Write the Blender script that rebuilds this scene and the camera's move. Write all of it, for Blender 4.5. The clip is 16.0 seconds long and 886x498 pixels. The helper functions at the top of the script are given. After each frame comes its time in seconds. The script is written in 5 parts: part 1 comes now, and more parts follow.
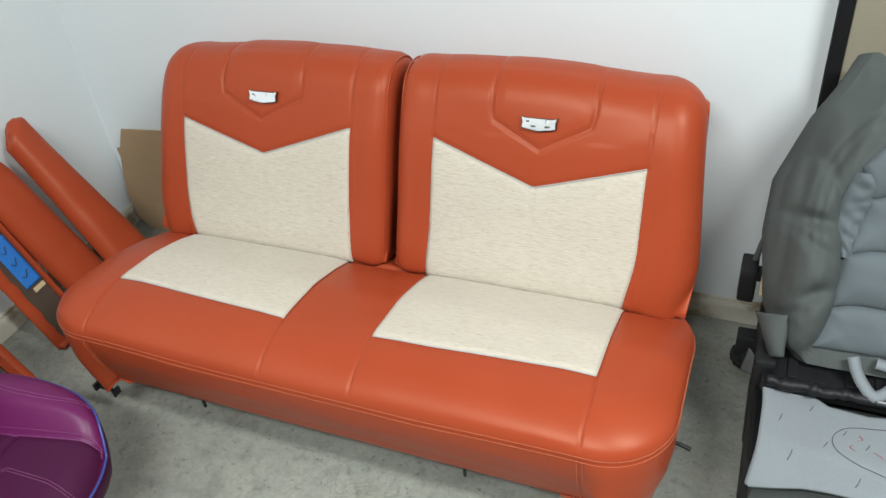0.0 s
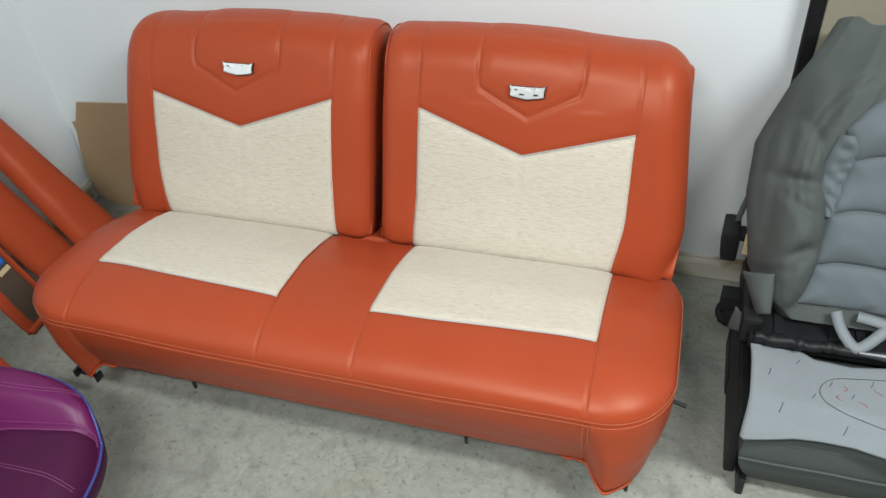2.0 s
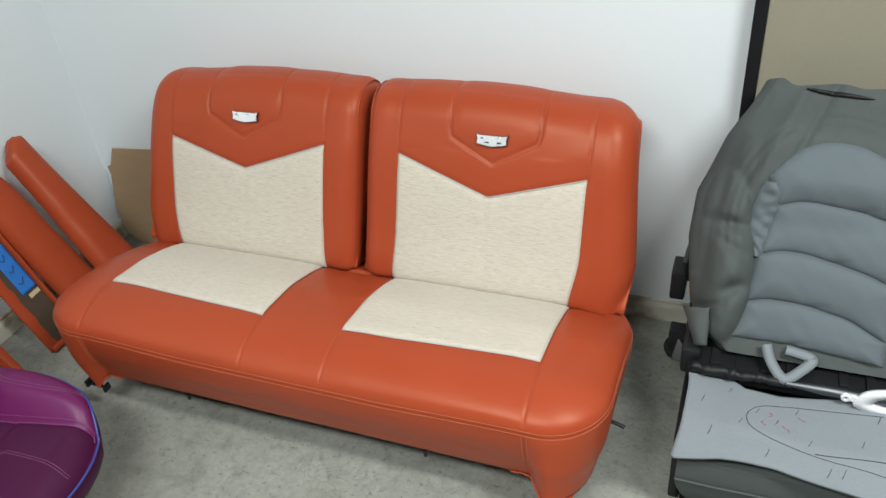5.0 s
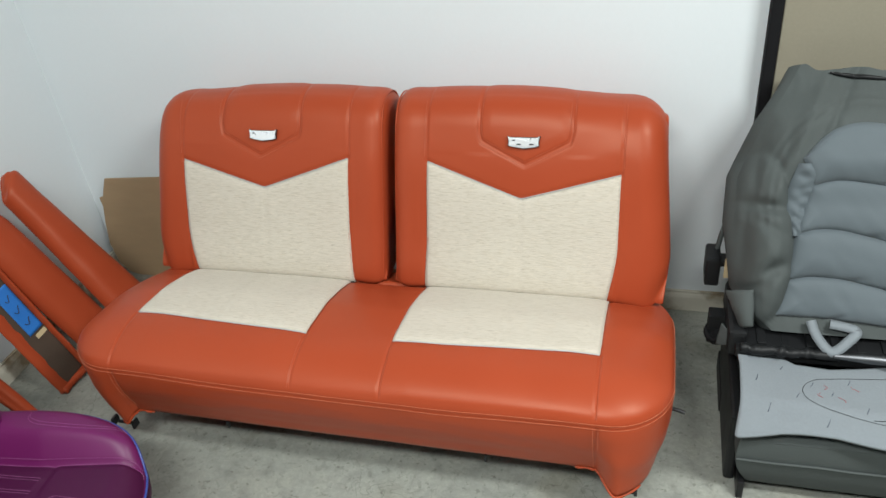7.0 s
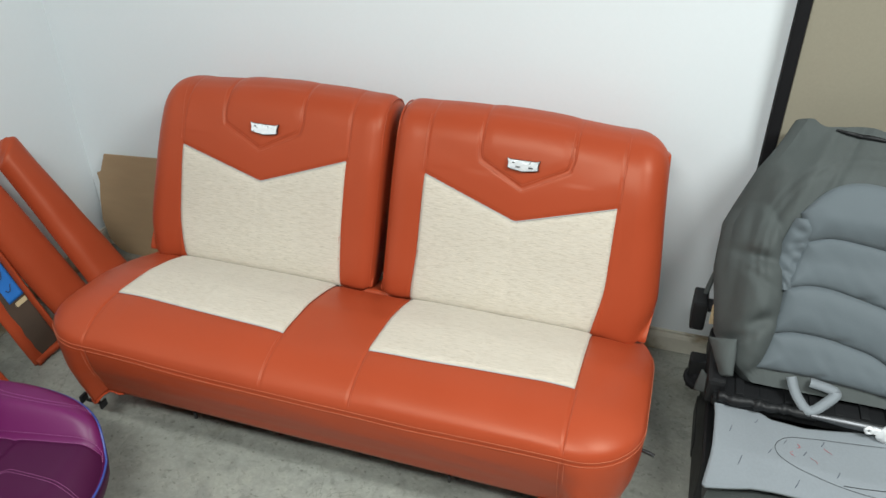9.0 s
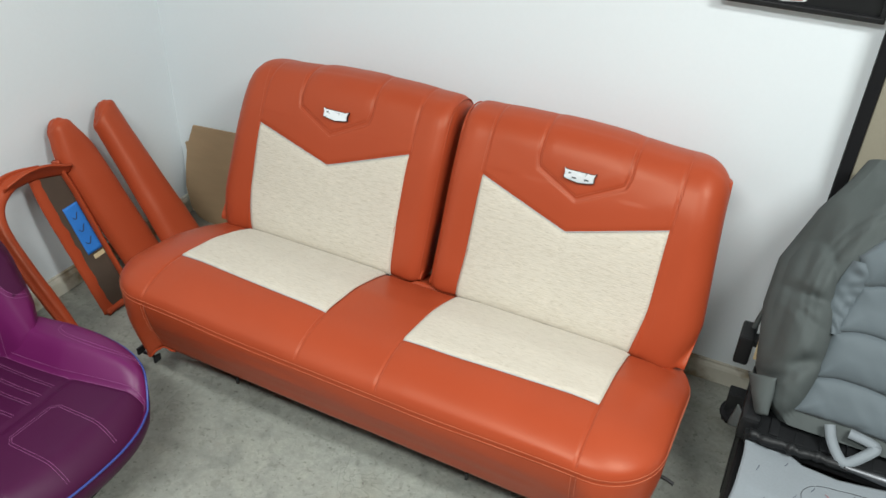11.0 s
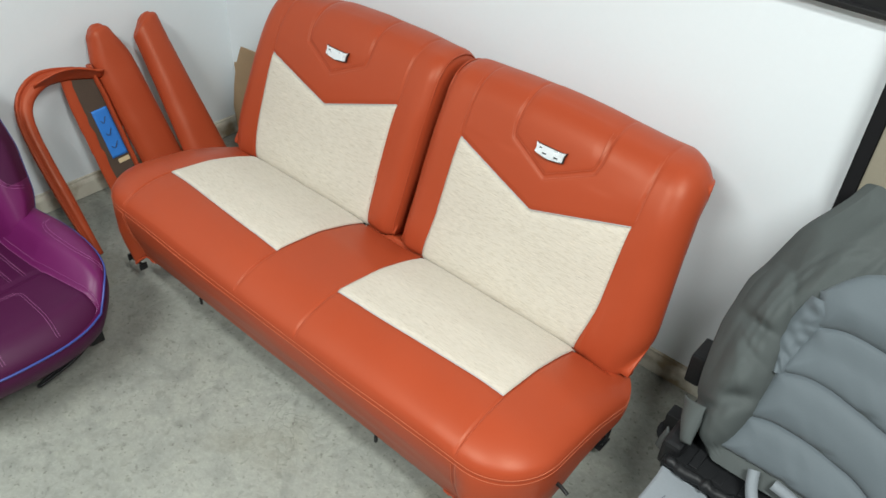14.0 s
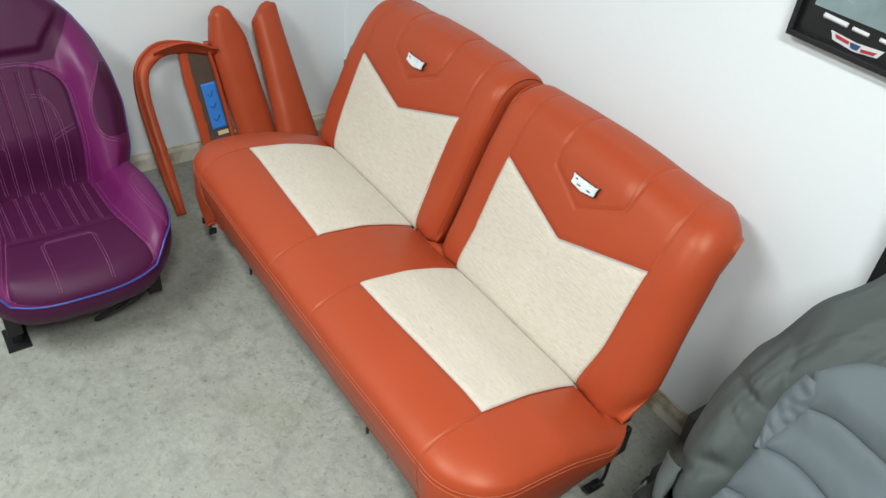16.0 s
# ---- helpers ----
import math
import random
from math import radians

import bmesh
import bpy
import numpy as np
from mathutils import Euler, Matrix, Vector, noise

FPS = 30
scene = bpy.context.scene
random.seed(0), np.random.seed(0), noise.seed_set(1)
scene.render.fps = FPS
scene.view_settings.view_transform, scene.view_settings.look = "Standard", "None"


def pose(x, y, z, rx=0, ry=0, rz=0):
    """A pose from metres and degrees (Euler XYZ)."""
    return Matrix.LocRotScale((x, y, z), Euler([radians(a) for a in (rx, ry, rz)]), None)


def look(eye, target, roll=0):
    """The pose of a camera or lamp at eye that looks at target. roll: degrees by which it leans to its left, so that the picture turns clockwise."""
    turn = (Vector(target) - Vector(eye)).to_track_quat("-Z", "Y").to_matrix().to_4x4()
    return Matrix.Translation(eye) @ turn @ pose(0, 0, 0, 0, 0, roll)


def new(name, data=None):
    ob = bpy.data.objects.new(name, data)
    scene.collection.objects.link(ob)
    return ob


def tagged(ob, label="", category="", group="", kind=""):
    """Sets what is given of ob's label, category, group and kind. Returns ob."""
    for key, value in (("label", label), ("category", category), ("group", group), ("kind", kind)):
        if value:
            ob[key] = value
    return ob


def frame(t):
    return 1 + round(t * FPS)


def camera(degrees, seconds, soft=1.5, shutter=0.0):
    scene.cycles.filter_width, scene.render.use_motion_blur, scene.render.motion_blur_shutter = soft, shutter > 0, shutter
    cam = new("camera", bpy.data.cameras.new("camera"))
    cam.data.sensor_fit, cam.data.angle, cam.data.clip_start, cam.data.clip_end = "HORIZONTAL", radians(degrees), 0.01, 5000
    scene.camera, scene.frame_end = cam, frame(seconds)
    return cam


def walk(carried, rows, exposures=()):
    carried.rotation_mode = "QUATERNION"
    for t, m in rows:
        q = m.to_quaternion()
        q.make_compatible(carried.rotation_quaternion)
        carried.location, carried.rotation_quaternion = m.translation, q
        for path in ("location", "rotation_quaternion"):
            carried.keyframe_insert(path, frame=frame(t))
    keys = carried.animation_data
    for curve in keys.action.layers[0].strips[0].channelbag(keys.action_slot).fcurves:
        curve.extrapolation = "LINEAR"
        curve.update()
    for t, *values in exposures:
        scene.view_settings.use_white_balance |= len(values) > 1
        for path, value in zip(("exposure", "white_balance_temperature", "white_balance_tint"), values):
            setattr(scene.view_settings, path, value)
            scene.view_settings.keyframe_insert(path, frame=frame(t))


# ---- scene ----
cam = camera(58.4, 16.0)
PATH = [
    (0, (0.739, -0.991, 1.429), (0.051, 0.443, 0.216), -7.0),
    (0.5, (0.683, -0.997, 1.434), (0.096, 0.397, 0.126), -6.8),
    (1, (0.658, -0.988, 1.436), (0.09, 0.41, 0.123), -7.8),
    (1.5, (0.639, -1.0, 1.44), (0.115, 0.413, 0.124), -6.7),
    (2, (0.627, -1.007, 1.466), (0.106, 0.407, 0.151), -5.7),
    (2.5, (0.659, -1.04, 1.492), (0.14, 0.389, 0.193), -4.8),
    (3, (0.733, -1.063, 1.51), (0.2, 0.362, 0.212), -4.2),
    (3.5, (0.8, -1.083, 1.513), (0.17, 0.341, 0.257), -6.0),
    (4, (0.859, -1.108, 1.499), (0.203, 0.347, 0.295), -5.5),
    (4.2, (0.874, -1.12, 1.489), (0.19, 0.349, 0.317), -5.4),
    (6.3, (0.691, -1.172, 1.492), (0.153, 0.373, 0.342), -7.2),
    (6.5, (0.654, -1.195, 1.496), (0.136, 0.363, 0.353), -7.0),
    (7, (0.625, -1.227, 1.488), (0.121, 0.339, 0.351), -6.7),
    (7.5, (0.606, -1.215, 1.494), (0.114, 0.361, 0.364), -4.8),
    (8, (0.595, -1.204, 1.499), (0.11, 0.37, 0.366), -1.5),
    (8.5, (0.591, -1.212, 1.493), (0.117, 0.374, 0.37), 0.1),
    (8.7, (0.615, -1.199, 1.488), (0.123, 0.382, 0.367), -0.2),
    (10.8, (0.718, -1.197, 1.512), (0.073, 0.339, 0.405), 2.7),
    (11, (0.753, -1.184, 1.495), (0.026, 0.309, 0.381), 1.9),
    (11.5, (0.836, -1.172, 1.483), (0.019, 0.227, 0.31), 2.3),
    (12, (0.889, -1.183, 1.485), (-0.004, 0.166, 0.309), 2.0),
    (12.5, (0.922, -1.155, 1.496), (0.04, 0.152, 0.266), 2.1),
    (13, (0.88, -1.087, 1.502), (-0.006, 0.185, 0.237), -0.3),
    (13.5, (0.936, -1.003, 1.495), (0.025, 0.263, 0.243), -0.5),
    (14, (1.074, -0.875, 1.502), (0.083, 0.342, 0.263), 3.6),
    (14.5, (1.086, -0.828, 1.519), (-0.091, 0.195, 0.268), -0.5),
    (15, (1.071, -0.835, 1.526), (-0.126, 0.171, 0.28), 1.5),
    (15.5, (1.16, -0.799, 1.519), (-0.063, 0.206, 0.296), 3.9),
    (16, (1.269, -0.726, 1.52), (0.023, 0.258, 0.303), 6.4),
]
walk(cam, [(t, look(eye, target, roll)) for t, eye, target, roll in PATH],
     [(0.0, 0.04), (1.5, 0.0), (3.5, -0.06), (7.0, -0.03), (10.9, 0.02), (11.6, 0.13), (13.2, 0.13), (14.0, 0.06), (14.6, 0.1), (16.0, 0.08)])


# ---- world and lamps ----
world = bpy.data.worlds.new("world")
scene.world = world
world.use_nodes = True
world.node_tree.nodes["Background"].inputs["Color"].default_value = (0.8, 0.86, 0.95, 1)
world.node_tree.nodes["Background"].inputs["Strength"].default_value = 0.015


def area_lamp(name, place, aim, sx, sy, watts, color):
    data = bpy.data.lights.new(name, "AREA")
    data.shape, data.size, data.size_y, data.energy, data.color = "RECTANGLE", sx, sy, watts, color
    ob = new(name, data)
    ob.matrix_world = look(place, aim)
    return ob


WARM = (0.94, 0.988, 0.97)
area_lamp("ceiling_lamp_light", (2.1, -0.95, 2.72), (2.1, -0.95, 0), 1.2, 0.3, 100, WARM)
area_lamp("ceiling_lamp_light", (0.25, -1.85, 2.72), (0.25, -1.85, 0), 1.4, 0.3, 84, WARM)


# ---- materials ----
def node_mat(name, base, rough=0.5, metal=0.0, vary=0.12, scale=6.0, grain=120.0, bump=0.1, dist=0.002, spec=0.5,
             stretch=(1, 1, 1), grain_vary=0.06, sheen=0.0, rough_vary=0.08):
    """Colour varied at two scales, with fine relief, in metres of the object."""
    m = bpy.data.materials.new(name)
    m.use_nodes = True
    t = m.node_tree
    n, link = t.nodes, t.links.new
    p = n["Principled BSDF"]
    coord = n.new("ShaderNodeTexCoord")
    mp = n.new("ShaderNodeMapping")
    mp.inputs["Scale"].default_value = stretch
    link(coord.outputs["Object"], mp.inputs["Vector"])
    big, small = n.new("ShaderNodeTexNoise"), n.new("ShaderNodeTexNoise")
    big.inputs["Scale"].default_value, big.inputs["Detail"].default_value = scale, 5
    small.inputs["Scale"].default_value, small.inputs["Detail"].default_value = grain, 3
    link(mp.outputs[0], big.inputs["Vector"])
    link(mp.outputs[0], small.inputs["Vector"])
    add = n.new("ShaderNodeMath")
    add.operation = "MULTIPLY_ADD"
    link(big.outputs["Fac"], add.inputs[0])
    add.inputs[1].default_value, add.inputs[2].default_value = 2 * vary, 1 - vary
    add2 = n.new("ShaderNodeMath")
    add2.operation = "MULTIPLY_ADD"
    link(small.outputs["Fac"], add2.inputs[0])
    add2.inputs[1].default_value = 2 * grain_vary
    off = n.new("ShaderNodeMath")
    off.operation = "SUBTRACT"
    link(add.outputs[0], off.inputs[0])
    off.inputs[1].default_value = grain_vary
    link(off.outputs[0], add2.inputs[2])
    mul = n.new("ShaderNodeMix")
    mul.data_type, mul.blend_type = "RGBA", "MULTIPLY"
    mul.inputs[0].default_value = 1.0
    mul.inputs[6].default_value = (*base, 1)
    link(add2.outputs[0], mul.inputs[7])
    link(mul.outputs[2], p.inputs["Base Color"])
    rr = n.new("ShaderNodeMath")
    rr.operation = "MULTIPLY_ADD"
    link(big.outputs["Fac"], rr.inputs[0])
    rr.inputs[1].default_value, rr.inputs[2].default_value = 2 * rough_vary, rough - rough_vary
    link(rr.outputs[0], p.inputs["Roughness"])
    p.inputs["Metallic"].default_value = metal
    p.inputs["Specular IOR Level"].default_value = spec
    if sheen:
        p.inputs["Sheen Weight"].default_value = sheen
    if bump:
        b = n.new("ShaderNodeBump")
        b.inputs["Strength"].default_value, b.inputs["Distance"].default_value = bump, dist
        link(small.outputs["Fac"], b.inputs["Height"])
        link(b.outputs[0], p.inputs["Normal"])
    return m


RED = node_mat("orange_red_vinyl", (0.36, 0.056, 0.0205), 0.40, spec=0.33, vary=0.06, scale=5, grain=420, bump=0.16, dist=0.0008, grain_vary=0.03)
RED.node_tree.nodes["Principled BSDF"].inputs["Specular Tint"].default_value = (1.0, 0.78, 0.6, 1)
RED_STITCH = node_mat("rust_thread", (0.47, 0.105, 0.05), 0.7, vary=0.05, bump=0)
RED_THREAD = node_mat("peach_thread", (0.56, 0.17, 0.085), 0.7, vary=0.05, bump=0)
PURPLE_DARK = node_mat("dark_plum_vinyl", (0.056, 0.0058, 0.037), 0.48, spec=0.22, vary=0.1, scale=7, grain=420, bump=0.15, dist=0.0008)
PURPLE = node_mat("violet_vinyl", (0.125, 0.009, 0.082), 0.44, spec=0.35, vary=0.1, scale=7, grain=420, bump=0.15, dist=0.0008)
PINK_THREAD = node_mat("pink_thread", (0.33, 0.11, 0.26), 0.7, vary=0.05, bump=0)
BLUE_PIPING = node_mat("blue_piping", (0.035, 0.06, 0.26), 0.4, vary=0.05, bump=0)
GREY_DARK = node_mat("charcoal_grey_vinyl", (0.076, 0.086, 0.084), 0.75, spec=0.18, vary=0.12, scale=6, grain=300, bump=0.2, dist=0.001)
GREY_LIGHT = node_mat("pale_blue_grey_cloth", (0.098, 0.119, 0.132), 0.75, vary=0.08, scale=8, grain=500, bump=0.25, dist=0.001, sheen=0.1)
FOAM = node_mat("grey_backed_foam_sheet", (0.200, 0.222, 0.240), 0.9, vary=0.07, scale=9, grain=200, bump=0.3, dist=0.0015)
BLACK_METAL = node_mat("black_painted_steel", (0.012, 0.012, 0.013), 0.4, metal=0.3, vary=0.3, scale=20, bump=0.1)
BLACK_PLASTIC = node_mat("black_plastic", (0.010, 0.0105, 0.0115), 0.5, spec=0.3, vary=0.2, scale=20, bump=0.15)
BARE_STEEL = node_mat("brushed_steel", (0.16, 0.165, 0.175), 0.48, metal=1.0, vary=0.15, scale=30, bump=0.05)
RUST_STEEL = node_mat("dull_brown_steel", (0.10, 0.08, 0.065), 0.6, metal=0.6, vary=0.4, scale=40, bump=0.2)
CHROME = node_mat("chrome", (0.88, 0.89, 0.90), 0.30, metal=0.65, vary=0.05, scale=90, grain=160, bump=0.25, dist=0.003)
WHITE_PLASTIC = node_mat("white_plastic", (0.75, 0.76, 0.77), 0.4, vary=0.05, bump=0.05)
SILVER_PIPING = node_mat("silver_grey_piping", (0.42, 0.43, 0.43), 0.45, vary=0.1, bump=0)
CARDBOARD = node_mat("brown_cardboard", (0.36, 0.245, 0.140), 0.85, vary=0.12, scale=9, grain=260, bump=0.15, dist=0.001, stretch=(1, 1, 4))
BROWN_BOARD = node_mat("dark_brown_fibreboard", (0.065, 0.042, 0.028), 0.85, vary=0.3, scale=14, grain=180, bump=0.3, dist=0.002)
BLUE_TAPE = node_mat("blue_masking_tape", (0.02, 0.17, 0.55), 0.6, vary=0.1, scale=30, grain=300, bump=0.3, dist=0.0006)
PEN = node_mat("dark_blue_pen", (0.03, 0.04, 0.08), 0.6, vary=0.05, bump=0)
PALE_TAPE = node_mat("cream_masking_tape", (0.55, 0.44, 0.26), 0.7, vary=0.1, bump=0.1)
WALL = node_mat("white_wall_paint", (0.745, 0.79, 0.81), 0.55, vary=0.025, scale=1.6, grain=90, bump=0.12, dist=0.002, grain_vary=0.012)
TAN = node_mat("tan_painted_panel", (0.27, 0.245, 0.185), 0.55, vary=0.05, scale=3, grain=150, bump=0.08)
BLACK_GLOSS = node_mat("black_frame_lacquer", (0.010, 0.010, 0.011), 0.3, vary=0.1, bump=0.03)
BLACK_RUBBER = node_mat("black_rubber_trim", (0.010, 0.010, 0.011), 0.8, spec=0.15, vary=0.1, bump=0.1)
# colours of unseen surfaces, set dark so that little light bounces back
UNSEEN_WALL = node_mat("unseen_dark_wall", (0.06, 0.06, 0.06), 0.7, vary=0.1, scale=2, bump=0.1)
UNSEEN_CEILING = node_mat("unseen_dark_ceiling", (0.09, 0.09, 0.09), 0.8, vary=0.03, bump=0.1)
PICTURE = node_mat("teal_grey_print", (0.20, 0.27, 0.28), 0.25, vary=0.35, scale=14, bump=0)
RED_PRINT = node_mat("red_print", (0.40, 0.03, 0.04), 0.3, vary=0.05, bump=0)
SILVER_PRINT = node_mat("silver_print", (0.62, 0.63, 0.64), 0.3, vary=0.05, bump=0)
BLUE_PRINT = node_mat("navy_print", (0.04, 0.06, 0.16), 0.3, vary=0.05, bump=0)


def linen():
    """Pale slubbed cloth: fine weave, with short dark and light streaks across."""
    m = node_mat("oatmeal_linen", (0.56, 0.508, 0.430), 0.88, vary=0.05, scale=7, grain=700, bump=0.0, grain_vary=0.05, sheen=0.15)
    t = m.node_tree
    n, link = t.nodes, t.links.new
    p = n["Principled BSDF"]
    coord = n.new("ShaderNodeTexCoord")
    last = [l for l in t.links if l.to_socket == p.inputs["Base Color"]][0].from_socket
    height = None
    for k, (sx, sy, lo, hi, col) in enumerate(((48, 560, 0.50, 0.66, (0.66, 0.60, 0.50)), (48, 470, 0.54, 0.68, (1.25, 1.23, 1.2)),
                                               (60, 520, 0.62, 0.72, (0.42, 0.38, 0.34)))):
        mp = n.new("ShaderNodeMapping")
        mp.inputs["Scale"].default_value = (sx, sy, sy)
        mp.inputs["Location"].default_value = (3.1 * k, 1.7 * k, 2.3 * k)
        no = n.new("ShaderNodeTexNoise")
        no.inputs["Scale"].default_value, no.inputs["Detail"].default_value = 1.0, 2
        link(coord.outputs["Object"], mp.inputs["Vector"])
        link(mp.outputs[0], no.inputs["Vector"])
        r = n.new("ShaderNodeMapRange")
        r.inputs[1].default_value, r.inputs[2].default_value = lo, hi
        r.inputs[3].default_value, r.inputs[4].default_value = 0, 0.38
        link(no.outputs["Fac"], r.inputs[0])
        mx = n.new("ShaderNodeMix")
        mx.data_type, mx.blend_type = "RGBA", "MULTIPLY"
        link(r.outputs[0], mx.inputs[0])
        link(last, mx.inputs[6])
        mx.inputs[7].default_value = (*col, 1)
        last = mx.outputs[2]
        height = height or no.outputs["Fac"]
    link(last, p.inputs["Base Color"])
    b = n.new("ShaderNodeBump")
    b.inputs["Strength"].default_value, b.inputs["Distance"].default_value = 0.35, 0.0015
    link(height, b.inputs["Height"])
    link(b.outputs[0], p.inputs["Normal"])
    return m


def concrete():
    """Grey troweled concrete: pale and dark clouds, specks, fine curling cracks."""
    m = node_mat("grey_concrete", (0.285, 0.292, 0.258), 0.62, vary=0.30, scale=2.2, grain=75, bump=0.5, dist=0.004, grain_vary=0.10, rough_vary=0.15)
    t = m.node_tree
    n, link = t.nodes, t.links.new
    p = n["Principled BSDF"]
    coord = n.new("ShaderNodeTexCoord")
    last = [l for l in t.links if l.to_socket == p.inputs["Base Color"]][0].from_socket

    def mixed(fac, col, last):
        mx = n.new("ShaderNodeMix")
        mx.data_type, mx.blend_type = "RGBA", "MULTIPLY"
        link(fac, mx.inputs[0])
        link(last, mx.inputs[6])
        mx.inputs[7].default_value = (*col, 1)
        return mx.outputs[2]

    for sc, det, lo, hi, top, col, dis in ((9, 6, 0.52, 0.68, 0.7, (0.74, 0.75, 0.76), 1.2), (14, 6, 0.50, 0.72, 0.5, (1.20, 1.19, 1.15), 0.6), (44, 6, 0.46, 0.66, 0.55, (0.78, 0.78, 0.77), 0.4), (110, 4, 0.50, 0.64, 0.45, (1.16, 1.16, 1.15), 0.0), (3.2, 5, 0.54, 0.70, 0.6, (0.80, 0.77, 0.70), 0.8),
                                           (70, 2, 0.64, 0.70, 0.7, (0.55, 0.54, 0.52), 0.0), (30, 5, 0.60, 0.66, 0.5, (0.66, 0.66, 0.65), 1.5), (26, 4, 0.60, 0.70, 0.5, (0.8, 0.8, 0.8), 3.0)):
        no = n.new("ShaderNodeTexNoise")
        no.inputs["Scale"].default_value, no.inputs["Detail"].default_value, no.inputs["Distortion"].default_value = sc, det, dis
        link(coord.outputs["Object"], no.inputs["Vector"])
        r = n.new("ShaderNodeMapRange")
        r.inputs[1].default_value, r.inputs[2].default_value, r.inputs[3].default_value, r.inputs[4].default_value = lo, hi, 0, top
        link(no.outputs["Fac"], r.inputs[0])
        last = mixed(r.outputs[0], col, last)
    warp = n.new("ShaderNodeTexNoise")
    warp.inputs["Scale"].default_value, warp.inputs["Detail"].default_value = 6, 4
    link(coord.outputs["Object"], warp.inputs["Vector"])
    addv = n.new("ShaderNodeVectorMath")
    addv.operation = "MULTIPLY_ADD"
    link(warp.outputs["Color"], addv.inputs[0])
    addv.inputs[1].default_value = (0.35, 0.35, 0.35)
    link(coord.outputs["Object"], addv.inputs[2])
    vor = n.new("ShaderNodeTexVoronoi")
    vor.feature = "DISTANCE_TO_EDGE"
    vor.inputs["Scale"].default_value = 6.5
    link(addv.outputs[0], vor.inputs["Vector"])
    r = n.new("ShaderNodeMapRange")
    r.inputs[1].default_value, r.inputs[2].default_value, r.inputs[3].default_value, r.inputs[4].default_value = 0.0, 0.013, 1, 0
    link(vor.outputs["Distance"], r.inputs[0])
    gate = n.new("ShaderNodeTexNoise")
    gate.inputs["Scale"].default_value, gate.inputs["Detail"].default_value = 3.0, 2
    link(coord.outputs["Object"], gate.inputs["Vector"])
    g = n.new("ShaderNodeMapRange")
    g.inputs[1].default_value, g.inputs[2].default_value, g.inputs[3].default_value, g.inputs[4].default_value = 0.53, 0.66, 0, 0.60
    link(gate.outputs["Fac"], g.inputs[0])
    mul = n.new("ShaderNodeMath")
    mul.operation = "MULTIPLY"
    link(r.outputs[0], mul.inputs[0])
    link(g.outputs[0], mul.inputs[1])
    last = mixed(mul.outputs[0], (0.45, 0.45, 0.44), last)
    link(last, p.inputs["Base Color"])
    return m


def stained_trim():
    """Cream skirting board, water-stained brown in patches."""
    m = node_mat("stained_cream_trim", (0.60, 0.57, 0.48), 0.65, vary=0.12, scale=9, grain=80, bump=0.3, dist=0.002)
    t = m.node_tree
    n, link = t.nodes, t.links.new
    p = n["Principled BSDF"]
    last = [l for l in t.links if l.to_socket == p.inputs["Base Color"]][0].from_socket
    coord, no, r, mx = (n.new(k) for k in ("ShaderNodeTexCoord", "ShaderNodeTexNoise", "ShaderNodeMapRange", "ShaderNodeMix"))
    no.inputs["Scale"].default_value, no.inputs["Detail"].default_value = 11, 6
    link(coord.outputs["Object"], no.inputs["Vector"])
    r.inputs[1].default_value, r.inputs[2].default_value, r.inputs[4].default_value = 0.46, 0.62, 0.9
    link(no.outputs["Fac"], r.inputs[0])
    mx.data_type, mx.blend_type = "RGBA", "MULTIPLY"
    link(r.outputs[0], mx.inputs[0])
    link(last, mx.inputs[6])
    mx.inputs[7].default_value = (0.40, 0.32, 0.22, 1)
    link(mx.outputs[2], p.inputs["Base Color"])
    return m


LINEN, CONCRETE, TRIM = linen(), concrete(), stained_trim()


# ---- mesh helpers ----
def part(name, verts, faces, material, parent=None, label="", smooth=True):
    me = bpy.data.meshes.new(name)
    me.from_pydata([tuple(float(c) for c in v) for v in verts], [], faces)
    me.materials.append(material)
    me.polygons.foreach_set("use_smooth", [smooth] * len(me.polygons))
    me.update()
    ob = new(name, me)
    if parent:
        ob.parent = parent
    if label:
        ob["label"] = label
    return ob


def empty(name, place=(0, 0, 0), turn=0.0):
    ob = new(name)
    ob.matrix_world = pose(*place, 0, 0, turn)
    bpy.context.view_layer.update()
    return ob


def join(*meshes):
    verts, faces = [], []
    for v, f in meshes:
        k = len(verts)
        verts += [tuple(p) for p in v]
        faces += [tuple(i + k for i in g) for g in f]
    return verts, faces


def grid_mesh(rows, close_u=False, caps=False):
    """Quads between rows of points of equal length."""
    n, verts = len(rows[0]), [tuple(p) for row in rows for p in row]
    faces = []
    for a in range(len(rows) - 1):
        for b in range(n if close_u else n - 1):
            c = (b + 1) % n
            faces.append((a * n + b, a * n + c, (a + 1) * n + c, (a + 1) * n + b))
    if caps:
        faces.append(tuple(range(n))[::-1])
        faces.append(tuple(range((len(rows) - 1) * n, len(rows) * n)))
    return verts, faces


def resample(points, step):
    pts = np.array(points, float)
    seg = np.linalg.norm(np.diff(pts, axis=0), axis=1)
    s = np.r_[0, np.cumsum(seg)]
    n = max(2, int(round(s[-1] / step)) + 1)
    q = np.linspace(0, s[-1], n)
    return np.stack([np.interp(q, s, pts[:, k]) for k in range(pts.shape[1])], 1)


def chaikin(points, rounds=3, closed=False):
    pts = np.array(points, float)
    for _ in range(rounds):
        nxt = np.roll(pts, -1, 0) if closed else pts[1:]
        cur = pts if closed else pts[:-1]
        mid = np.stack([0.75 * cur + 0.25 * nxt, 0.25 * cur + 0.75 * nxt], 1).reshape(-1, pts.shape[1])
        pts = mid if closed else np.concatenate([pts[:1], mid, pts[-1:]])
    return pts


